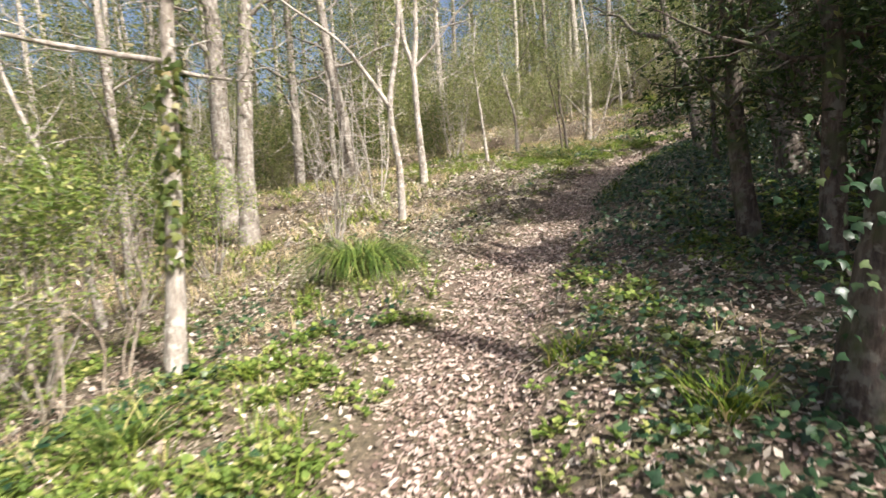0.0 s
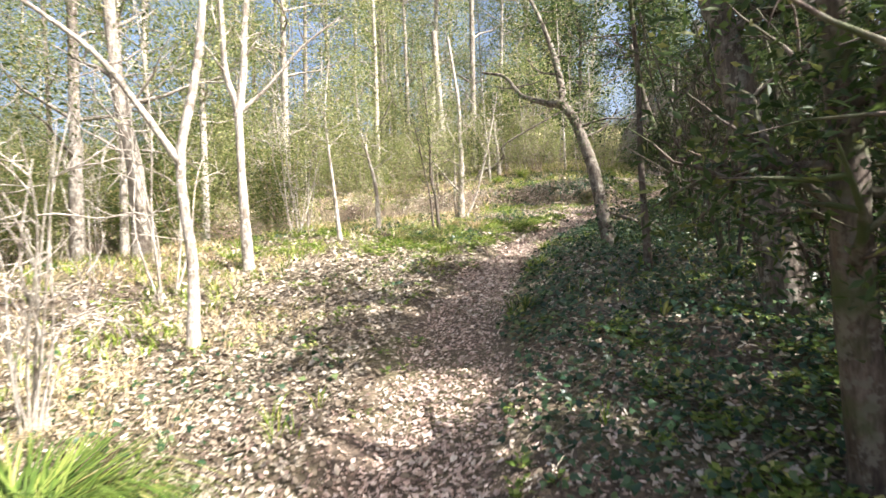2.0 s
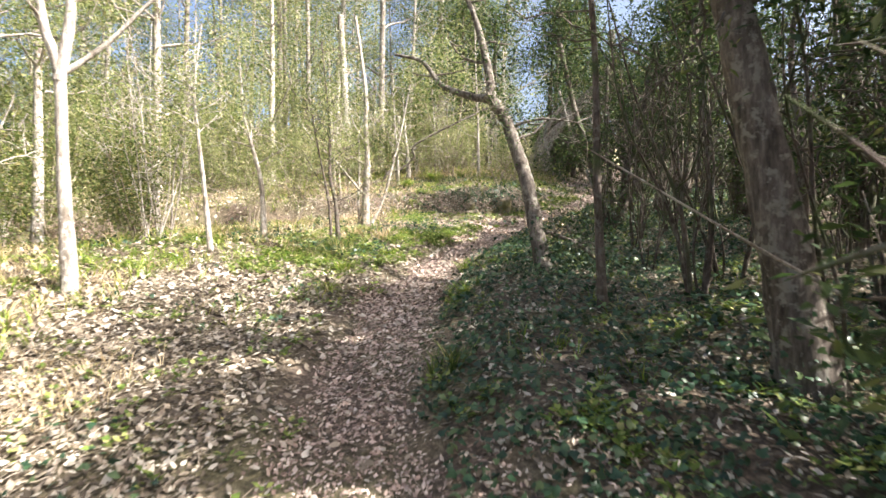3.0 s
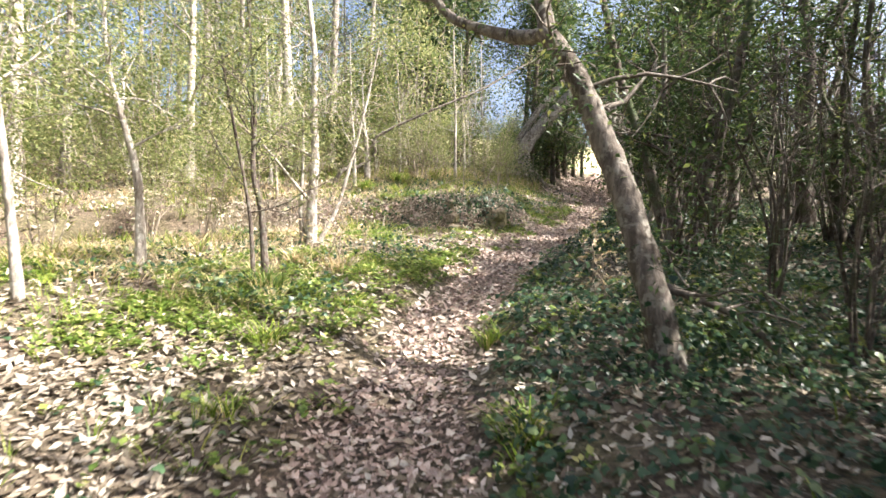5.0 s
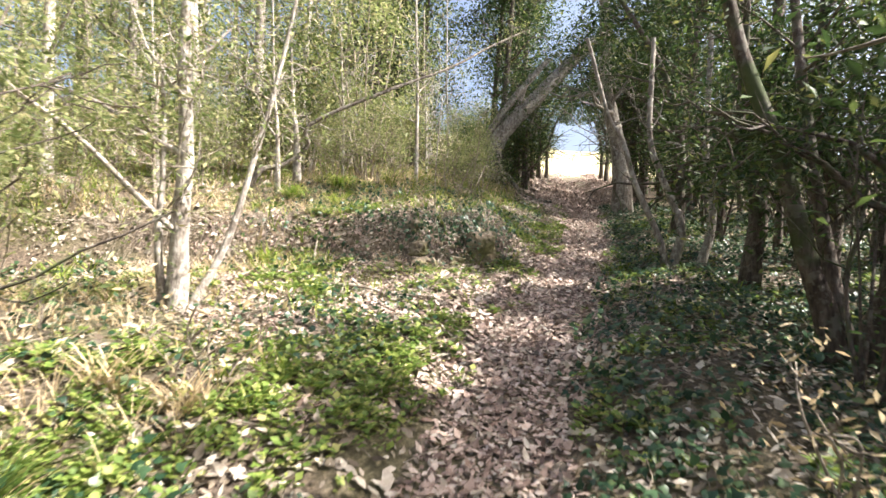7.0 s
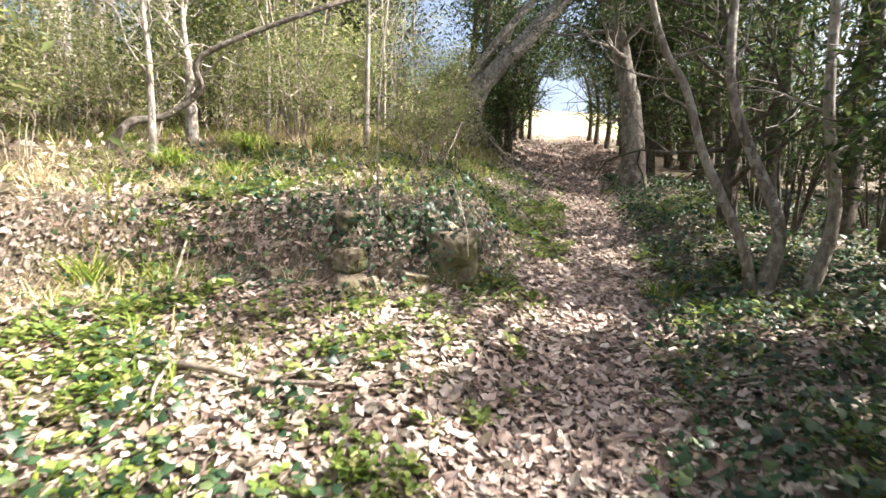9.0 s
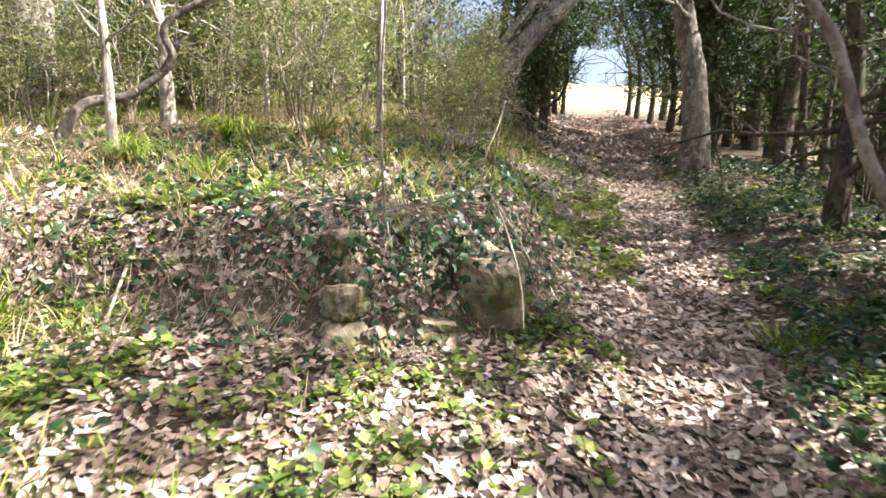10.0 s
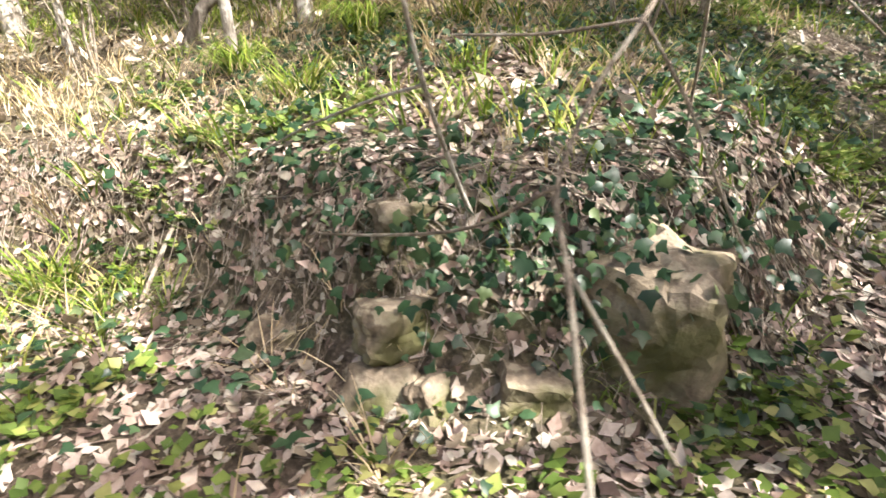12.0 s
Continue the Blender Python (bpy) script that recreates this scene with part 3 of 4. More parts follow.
build_tree("tree", "massive split tree leaning over the path", "tree",
    [([G(14.0, 21.7), (14.05, 21.72, 6.1), (14.68, 21.17, 7.2), (15.26, 20.62, 8.06), (16.2, 19.9, 9.2)], 0.24, 0.16)], M_GREYBARK, M_EVERGREEN, 6, 0.85, 2.0, 0.5, 5000, 0.3, 0.09, "evergreen trees", flare=0.7,
    extra=[([G(13.6, 22.1), (13.7, 22.0, 5.83), (13.98, 21.81, 6.57), (14.48, 21.35, 7.56), (15.2, 20.9, 8.6)], 0.15, 0.08), ([(14.1, 21.6, 6.0), (14.4, 21.4, 6.9), (14.9, 21.3, 8.2)], 0.11, 0.05), ([(14.05, 21.65, 5.35), (13.8, 21.35, 5.1), G(13.6, 21.05, -0.03)], 0.08, 0.05), ([(14.05, 21.7, 5.4), (14.35, 21.4, 5.15), G(14.6, 21.15, -0.03)], 0.08, 0.05)])
# added tall trees, their leaf clumps set sunward to shade path and bank
def shade_tree(x, y, high, r, over, label="tall dark evergreen tree with high boughs, added to shade the ground"):
    """over: patches of ground (x, y, radius) that a bough's clump of leaves stands over, towards the sun."""
    b = np.array(G(x, y))
    top = b + np.array([0.1, 0.15, high + 1.2])
    ob = evergreen([([b, b + np.array([0.12, 0.05, high * 0.4]), b + np.array([0.0, 0.2, high * 0.8]), top], r, 0.05)], label, 3500, 10, 1.8, 0.5, 0.1, 0.26)
    for px, py, wide in over:
        c = np.array(G(px, py)) + SUN_WAY * high / SUN_WAY[2]
        c[2] += rng.uniform(-0.3, 0.5)
        root = b + np.array([0.05, 0.15, min(high * 0.8, c[2] - b[2] - 0.5)])
        mid = (root + c) / 2 + np.array([0, 0, 0.25]) + rng.normal(size=3) * 0.1
        line = smooth_line([root, mid, c], 5)
        part("bough", tube(line, 0.05, 0.015, 7, 0.12), M_DARKBARK, ob, smooth=True)
        n = round(7600 * wide * wide)
        ends = c + rng.normal(size=(9, 3)) * np.array([wide, wide, wide * 0.6]) * 0.55
        part("twig_spray", joined([tube(smooth_line([c, (c + e) / 2 + rng.normal(size=3) * 0.05, e], 3), 0.012, 0.004, 4) for e in ends]), M_DARKBARK, ob, smooth=True)
        leaves = crown_leaves([ends, line[-4:]], n, wide * 0.3, 0.1)
        if leaves is not None and len(leaves[0]):
            tagged(part("shade_leaf_clump", leaves, M_EVERGREEN, ob), kind="stuff")
    return ob


evergreen([([G(4.9, 5.1), G(4.85, 5.15, 1.6), G(4.6, 5.3, 3.2), G(4.3, 5.5, 5.0)], 0.07, 0.03)], "dark evergreen tree overhanging the path", 5000, 14, 1.4, 0.62, 0.07, 0.24)
evergreen([([G(4.3, 8.1), G(4.25, 8.15, 1.3), G(4.3, 8.3, 2.7), G(4.1, 8.4, 4.6)], 0.04, 0.02)], "dark evergreen tree overhanging the path", 4500, 14, 1.3, 0.58, 0.07, 0.24)
shade_tree(4.7, -0.5, 4.2, 0.1, [(2.2, 3.0, .45), (2.5, 3.8, .5), (2.9, 2.6, .6)])
shade_tree(5.5, 4.3, 5.0, 0.12, [(0.8, 7.5, .42), (1.0, 8.7, .5), (1.75, 7.9, .5), (2.3, 8.7, .55), (1.9, 7.2, .3), (2.9, 7.75, .5), (3.3, 7.3, .4)])
shade_tree(7.1, 6.2, 5.0, 0.12, [(2.8, 9.7, .65), (2.4, 10.6, .5), (3.9, 8.3, .6), (4.6, 8.5, .5), (3.4, 10.5, .45)])
shade_tree(9.7, 8.8, 5.2, 0.13, [(5.3, 12.4, .5), (6.6, 12.1, .6), (7.8, 13.1, .55), (4.9, 13.6, .3), (4.6, 12.3, .35), (6.5, 13.3, .3), (4.2, 13.2, .32), (3.4, 12.7, .28)])
shade_tree(11.8, 12.0, 5.6, 0.13, [(6.75, 16.5, .22), (6.3, 16.2, .25), (8.55, 16.35, .2), (7.4, 14.2, .4), (6.7, 15.35, .3), (7.95, 15.0, .26), (7.0, 15.75, .18)])
# the rest of the shaded side: rows of dark stems with low, dense crowns
row = []
for s in range(46):
    t = 0.5 + s * 0.5 + rng.uniform(-0.2, 0.2)
    y = t
    x = float(np.interp(y, [p[1] for p in PATH_LINE], [p[0] for p in PATH_LINE]))
    o = rng.uniform(2.6, 7.5) if y < 17 else rng.uniform(2.2, 6)
    row.append((x + o * 0.85 + 0.5, y - o * 0.5))
for x, y in row:
    if off_line(PATH_LINE, x, y) > (-3.2 if 3 < y < 8 else -1.9) or (y < 1.0 and x < 7):
        continue
    k = rng.integers(1, 4)
    stems = []
    for _ in range(k):
        b = np.array(G(x + rng.normal() * 0.2, y + rng.normal() * 0.2))
        d = np.array([rng.normal() * 0.4, rng.normal() * 0.4, rng.uniform(2.9, 4.0) if off_line(PATH_LINE, x, y) > -4 else rng.uniform(4.0, 5.6)])
        stems.append(([b, b + d * 0.3 + rng.normal(size=3) * 0.1, b + d * 0.65 + rng.normal(size=3) * 0.15, b + d], rng.uniform(0.04, 0.09), 0.02))
    evergreen(stems, "thin dark evergreen tree in deep shade", 2700 if y < 8 else 1700, 8 + 2 * k, 1.4, 0.45 if off_line(PATH_LINE, x, y) > -4.5 else 0.2, 0.09, 0.24)
# added trees, placed sunward of ground that has to lie in shade
for x, y in ((4.9, 2.0), (5.7, 1.5), (6.5, 1.0), (4.4, 3.1), (3.9, 3.7), (11.3, 13.0), (12.2, 12.2), (4.5, 1.4), (5.3, 0.8), (9.7, 12.3), (10.4, 11.7), (9.4, 12.9)):
    b = np.array(G(x, y))
    last = evergreen([([b, b + np.array([0.1, 0, 1.0]), b + np.array([0.0, 0.15, 1.7]), b + np.array([-0.1, 0.1, 2.3 if 1.45 < y < 5 else 3.1])], 0.09, 0.03)], "dense dark evergreen tree added to cast shade", 4200 if y < 5 else 2400, 14, 1.2, 0.08 if y < 5 else 0.35, 0.1, 0.26)
# added copies farther right, to keep light out of the wood
far_right = []
for _ in range(400):
    x, y = rng.uniform(6, 20), rng.uniform(-5, 14)
    if off_line(PATH_LINE, x, y) < (-4.8 if y < 7 else -7.5) and all((x - p) ** 2 + (y - q) ** 2 > 2.6 for p, q in far_right) and len(far_right) < 28:
        far_right.append((x, y))
for x, y in far_right:
    s = rng.uniform(1.2, 2.3)
    copy_thing(last, Matrix.Translation(G(x, y, -0.05)) @ Matrix.Rotation(rng.uniform(0, 6.28), 4, "Z") @ Matrix.Diagonal((s, s, s, 1)))
# the leafy tunnel
for x, y in ((16.5, 18.6), (18.6, 20.2), (20.6, 21.8), (22.8, 23.8), (24.8, 25.6), (16.2, 22.6), (18.2, 24.4), (20.4, 26.2), (22.6, 27.8), (24.4, 28.9), (17.2, 17.8), (21.5, 20.8), (26.3, 27.0), (12.2, 15.2)):
    b = np.array(G(x, y))
    d = off_line(PATH_LINE, x, y)
    c = np.array([0.63, -0.77, 0]) * np.sign(d) * 0.9
    evergreen([([b, b + np.array([0, 0, 1.4]), b + c * 0.4 + np.array([0, 0, 2.8]), b + c * 1.3 + np.array([0, 0, 4.2])], 0.09, 0.04)], "dark evergreen tree arching over the path", 4400, 14, 2.0, 0.12, 0.12, 0.28)

for x, y, h in ((15.5, 23.6, 7.0), (17.5, 25.2, 7.5), (12.8, 24.0, 6.5), (13.6, 26.6, 8.5), (11.6, 24.6, 7.0), (17.0, 16.8, 7.5), (14.0, 15.4, 6.5), (19.5, 19.2, 7.5), (21.8, 21.2, 6.5), (23.8, 23.2, 6.5), (25.6, 25.0, 6.0), (16.4, 19.0, 5.0), (15.2, 22.8, 9.0), (17.0, 23.8, 9.5), (16.0, 17.2, 9.0), (18.2, 18.6, 9.5), (19.3, 26.6, 8.0), (19.8, 20.6, 9.0), (21.6, 28.8, 8.0), (12.8, 14.2, 8.0)):
    b = np.array(G(x, y))
    evergreen([([b, b + np.array([0.1, -0.1, h * 0.35]), b + np.array([0.15, -0.2, h * 0.7]), b + np.array([0.1, -0.3, h])], 0.12, 0.04)], "tall dark evergreen tree over the leafy tunnel", 5000, 16, 2.4, 0.3, 0.14, 0.35)

# saplings and shrubs on the sunny side
def sapling(pts, r, label, leaves=1800, bark=None, leaf=None, boughs=10, length=1.0, extra=(), size=0.05):
    return build_tree("sapling", label, "sapling", [(pts, r, 0.012)], bark or M_TWIG, leaf or M_LIGHTLEAF, boughs, 0.25, length, 0.6, leaves, 0.16, size, "saplings", extra=extra, sides=7)


sapling([G(3.39, 13.39), (3.34, 13.41, 2.87), (3.24, 13.43, 3.36), (3.24, 13.43, 4.01), (3.2, 13.44, 4.55), (3.1, 13.5, 5.6)], 0.038, "thin dark sapling with fine spring leaves", 3200, M_DARKBARK)
sapling([G(3.25, 13.3), (3.2, 13.35, 2.9), (3.05, 13.4, 3.7), (2.9, 13.5, 4.6)], 0.022, "thin dark sapling with fine spring leaves", 1200, M_DARKBARK)
build_tree("tree", "pale lichened small tree with spreading crooked stems", "tree",
    [([G(4.5, 15.33), (4.5, 15.33, 3.27), (4.54, 15.32, 3.97), (4.51, 15.33, 4.67), (4.48, 15.34, 5.4), (4.3, 15.5, 7)], 0.08, 0.03),
     ([G(4.6, 15.29), (4.86, 15.23, 3.14), (5.09, 15.18, 4.04), (5.25, 15.14, 4.76), (5.4, 15.1, 5.6)], 0.034, 0.014),
     ([G(4.42, 15.38), (4.36, 15.38, 3.12), (4.38, 15.37, 3.73), (4.35, 15.37, 4.6)], 0.036, 0.014)], M_PALEBARK, M_LIGHTLEAF, 14, 0.35, 1.3, 0.6, 3600, 0.2, 0.06, "saplings", twig_bark=M_TWIG,
    extra=[([(4.5, 15.33, 3.2), (4.16, 15.2, 3.5), (3.9, 15.1, 3.75), (3.65, 15.0, 3.95), (3.4, 14.97, 4.12), (3.1, 15.0, 4.5)], 0.026, 0.01)])
sapling([G(1.39, 13.14), (1.3, 13.13, 3.0), (1.2, 13.13, 3.8), (1.16, 13.13, 4.44), (1.25, 13.13, 5.4)], 0.038, "pale slim sapling with yellow-green leaves", 2600, M_PALEBARK, size=0.06)
sapling([G(2.29, 14.14), (2.23, 14.14, 3.23), (2.1, 14.16, 3.83), (1.93, 14.17, 4.49), (1.86, 14.18, 5.6)], 0.05, "pale sapling with yellow-green leaves", 3200, M_PALEBARK, size=0.06)
sapling([G(4.9, 18.6), G(4.85, 18.6, 0.9), G(4.9, 18.6, 2.2)], 0.03, "thin sapling with a clot of old leaves", 1500)
for x, y, h, n, r in ((6.73, 19.02, 2.6, 900, 0.04), (7.3, 19.6, 2.0, 500, 0.07), (9.3, 18.8, 4.2, 800, 0.035), (11.85, 21.1, 3.4, 700, 0.035), (8.6, 20.4, 3.5, 900, 0.03), (10.4, 20.0, 2.8, 900, 0.025), (5.2, 20.3, 3.0, 900, 0.035)):
    b = np.array(G(x, y))
    sapling([b, b + np.array([-0.05, 0, h * 0.4]), b + np.array([-0.12, 0.03, h * 0.7]), b + np.array([-0.2, 0.05, h * 1.3])], r, "pale slim sapling on the bank", n, M_PALEBARK)
build_tree("tree", "pale grey tree standing behind the bank", "tree", [([G(6.25, 22.5), (6.3, 22.5, 5.4), (6.2, 22.5, 6.2), (6.0, 22.7, 10)], 0.2, 0.1)], M_PALEBARK, M_MIDLEAF, 10, 0.5, 2.2, 0.6, 2500, 0.3, 0.08)
build_tree("tree", "crooked mossy bough of a low tree", "tree", [([G(6.35, 19.35), (6.55, 19.3, 4.3), (6.9, 19.2, 4.42), (7.2, 19.0, 4.74), (7.2, 18.9, 5.1), (8.25, 18.4, 5.74), (9.6, 18.3, 6.45), (10.6, 18.3, 7.1), (11.6, 18.4, 7.7)], 0.05, 0.016)], M_BROWNBARK, M_LIGHTLEAF, 8, 0.5, 0.8, 0.5, 700, 0.2, 0.05)
for x, y, h, n in ((8.2, 18.3, 1.2, 900), (9.2, 17.6, 1.1, 800), (10.2, 18.4, 1.4, 1200), (7.6, 19.0, 1.0, 600), (9.6, 19.8, 1.7, 1600), (5.6, 19.4, 1.4, 1000), (4.0, 19.8, 1.6, 1400), (8.9, 21.8, 2.0, 2200), (11.2, 22.4, 2.2, 2400), (3.2, 16.2, 1.6, 1600), (1.4, 15.4, 1.8, 2000), (6.3, 20.6, 1.6, 1500),
                   (8.6, 19.2, 1.5, 1600), (7.0, 20.2, 1.4, 1200), (10.8, 19.2, 1.6, 1500), (11.8, 19.8, 1.4, 1200), (12.2, 20.9, 1.8, 1800), (10.2, 21.2, 2.0, 1800),
                   (6.0, 21.6, 1.8, 1600), (7.9, 20.6, 1.8, 1600), (9.0, 20.8, 1.8, 1600), (2.6, 18.4, 1.7, 1500), (5.0, 22.6, 2.2, 2000)):
    bare_shrub(x, y, 5, h, 0.5, "thin-stemmed shrub with sparse bright leaves", M_TWIG, M_LIGHTLEAF, round(n * 1.6), 0.05, 0.01, "shrubs on the bank")

# woods behind: a few kinds, each repeated
def repeat(ob, places):
    for x, y in places:
        s = rng.uniform(0.65, 1.45)
        copy_thing(ob, Matrix.Translation(G(x, y, -0.05)) @ Matrix.Rotation(rng.uniform(0, 6.28), 4, "Z") @ Matrix.Diagonal((s, s, s * rng.uniform(0.9, 1.15), 1)))


def scatter(n, lo, hi, ok, apart):
    got = []
    for _ in range(n * 40):
        x, y = rng.uniform(lo[0], hi[0]), rng.uniform(lo[1], hi[1])
        if ok(x, y) and all((x - p) ** 2 + (y - q) ** 2 > apart * apart for p, q in got):
            got.append((x, y))
            if len(got) == n:
                break
    return got


def in_woods(x, y):
    d, b = off_line(PATH_LINE, x, y), off_line(BANK_FOOT, x, y)
    return d > 3.2 and (x - 12.6) ** 2 + (y - 21.2) ** 2 > 9 and (b > 2.8 or (y > 14.5 and x < 0.8) or x < -5.5)


tall = []
for k, (h, leaf) in enumerate(((11, M_MIDLEAF), (13, M_MIDLEAF), (9, M_LIGHTLEAF))):
    x, y = ((-8.5, 15), (1.2, 22.5), (-1.5, 17.5))[k]
    b = np.array(G(x, y))
    lean = rng.normal(size=2) * 0.5
    tall.append(build_tree("tree", "tall slender woodland tree with a light crown", "tree", [([b, b + np.array([lean[0] * 0.2, lean[1] * 0.2, h * 0.3]), b + np.array([lean[0] * 0.6, lean[1] * 0.6, h * 0.65]), b + np.array([lean[0], lean[1], h])], 0.1, 0.035)],
        (M_PALEBARK, M_GREYBARK, M_PALEBARK)[k], leaf, 20, 0.12, 2.6, 0.4, 6500, 0.42, 0.105, "woodland trees", split=False, depth=0, sides=7))
spots = scatter(84, (-26, 7), (22, 42), lambda x, y: in_woods(x, y) and (off_line(BANK_FOOT, x, y) > 5.5 or x < 0), 1.8)
for k in range(3):
    repeat(tall[k], spots[k::3])
under = []
for k in range(3):
    x, y = ((0.2, 16.5), (-5.8, 12.5), (3.0, 21.5))[k]
    under.append(bare_shrub(x, y, 6, (3.4, 2.6, 4.2)[k], 1.4, "leafy woodland undergrowth shrub", M_TWIG, (M_LIGHTLEAF, M_MIDLEAF, M_LIGHTLEAF)[k], 6000, 0.085, 0.02, "undergrowth shrubs", True))
spots = scatter(110, (-22, 8), (22, 36), in_woods, 1.25)
for k in range(3):
    repeat(under[k], spots[k::3])
repeat(tall[0], [(6.5, 25.0), (9.5, 26.5), (12.0, 28.0), (2.5, 24.5)])
repeat(tall[1], [(8.0, 24.0), (10.8, 24.8), (13.4, 26.4), (4.6, 26.0), (15.0, 29.5)])
repeat(tall[2], [(7.4, 27.0), (11.6, 26.0), (0.5, 20.5), (-3.0, 18.8), (3.8, 22.8)])
# the woods behind the walker and far on the shaded side
repeat(tall[0], [(-9, -16), (-14, -9), (-2, -22), (8, -20), (18, -14)])
repeat(tall[1], [(18, 2), (22, 8), (26, 14), (30, 19), (-12, 6)])
repeat(under[1], [(-7, -9), (-10, -4), (-9, 1), (19, 12), (24, 17), (3, -13), (-3, -13)])
edge = scatter(22, (-10, 12), (20, 32), lambda x, y: off_line(PATH_LINE, x, y) > 4 and 3 < off_line(BANK_FOOT, x, y) < 9 and (x - 12.6) ** 2 + (y - 21.2) ** 2 > 6, 1.3)
for k in range(3):
    for x, y in edge[k::3]:
        s = rng.uniform(0.45, 0.7)
        copy_thing(under[k], Matrix.Translation(G(x, y, -0.1)) @ Matrix.Rotation(rng.uniform(0, 6.28), 4, "Z") @ Matrix.Diagonal((s * 1.3, s * 1.3, s, 1)))
# dark low bushes that close the shaded side and the tunnel's flanks
bush = bare_shrub(10.2, 10.4, 6, 1.9, 1.0, "dark evergreen undergrowth bush", M_DARKBARK, M_EVERGREEN, 3000, 0.1, 0.018, "evergreen bushes", True)
spots = scatter(26, (9, 6), (30, 27), lambda x, y: -9 < off_line(PATH_LINE, x, y) < (-5.5 if 9 < y < 17 and x < 16 else -2.9), 1.4) + scatter(10, (15, 19), (28, 33), lambda x, y: 2.0 < off_line(PATH_LINE, x, y) < 4.5, 1.2)
for x, y in spots:
    s = rng.uniform(0.7, 1.25)
    copy_thing(bush, Matrix.Translation(G(x, y, -0.05)) @ Matrix.Rotation(rng.uniform(0, 6.28), 4, "Z") @ Matrix.Diagonal((s, s, s, 1)))
# bare pale stems at the edge of the woods
bare = bare_shrub(0.6, 14.2, 6, 3.0, 0.7, "bare pale many-stemmed shrub at the wood's edge", M_PALEBARK, None, 0, 0.05, 0.015, "bare shrubs")
for x, y in scatter(26, (-9, 9), (16, 27), lambda x, y: off_line(PATH_LINE, x, y) > 4 and (off_line(BANK_FOOT, x, y) > 2.2 or x < 1), 1.5):
    s = rng.uniform(0.7, 1.5)
    copy_thing(bare, Matrix.Translation(G(x, y, -0.05)) @ Matrix.Rotation(rng.uniform(0, 6.28), 4, "Z") @ Matrix.Diagonal((s, s, s, 1)))
# dead brown stems in the shade
brown = bare_shrub(7.2, 9.6, 6, 2.6, 0.8, "bare brown many-stemmed shrub in deep shade", M_DARKBARK, None, 0, 0.05, 0.016, "bare brown shrubs")
for x, y in scatter(34, (3, 4), (15, 16), lambda x, y: -6 < off_line(PATH_LINE, x, y) < (-2.6 if y < 9 else -2.0), 1.0):
    s = rng.uniform(0.7, 1.4)
    copy_thing(brown, Matrix.Translation(G(x, y, -0.05)) @ Matrix.Rotation(rng.uniform(0, 6.28), 4, "Z") @ Matrix.Diagonal((s, s, s, 1)))

# ---- ground cover ----
def near(x, y, far=7.0):
    return 1 - ramp(far * 0.5, far, np.abs(off_line(PATH_LINE, x, y)))


def lush(x, y):
    """Where green plants crowd the fallen leaves: at the start, and again before the bank."""
    d = off_line(PATH_LINE, x, y)
    return np.where(d > 0, np.maximum(1 - ramp(4.6, 5.8, y), ramp(11.5, 12.5, y) * (1 - 0.45 * ramp(14.2, 15.2, y))) * 0.85 + 0.15, 0.6)


def litter():
    p = on_ground(260000, (-6, -2), (16, 21), lambda x, y: near(x, y, 7) * (0.68 + 0.32 * cloud(x, y, 1.1)) * (1 - 0.45 * ramp(12.5, 14, y) * ramp(0.6, 1.0, np.abs(off_line(PATH_LINE, x, y)))) * (0.2 + 0.25 * ramp(5, 9, y) + (0.8 - 0.25 * ramp(5, 9, y)) * ramp(0.4, 0.8, np.abs(off_line(PATH_LINE, x, y)))))
    face = on_ground(17000, (3.5, 15), (10, 19.5), lambda x, y: ramp(-0.2, 0.0, off_line(BANK_FOOT, x, y)) * (1 - ramp(0.5, 0.9, off_line(BANK_FOOT, x, y))))
    sunny = on_ground(42000, (-3, 5.5), (4, 12.5), lambda x, y: ramp(0.5, 0.9, off_line(PATH_LINE, x, y)) * (1 - ramp(3, 5, off_line(PATH_LINE, x, y))))
    p = np.concatenate([p, face, sunny])
    along, up = lying(p, 0.27)
    n = len(p)
    ln = rng.uniform(0.028, 0.09, n) * (0.8 + 0.3 * ramp(6, 12, p[:, 1]) - 0.3 * ramp(14.5, 15.5, p[:, 1]))
    p = p + np.array([0, 0, 1]) * rng.uniform(0.002, 0.035, (n, 1))
    wd = ln * rng.uniform(0.6, 1.5, n)
    near_by = np.abs(off_line(PATH_LINE, p[:, 0], p[:, 1])) < np.where(p[:, 1] > 14, 3.0, 1.1)
    for shape, m in ((LEAF, near_by), (LITTLE, ~near_by)):
        stuff("leaf_litter", spread(shape, p[m], along[m], up[m], ln[m], wd[m]), M_LITTER, "dry tan and brown fallen leaves covering the woodland floor", "leaf litter")


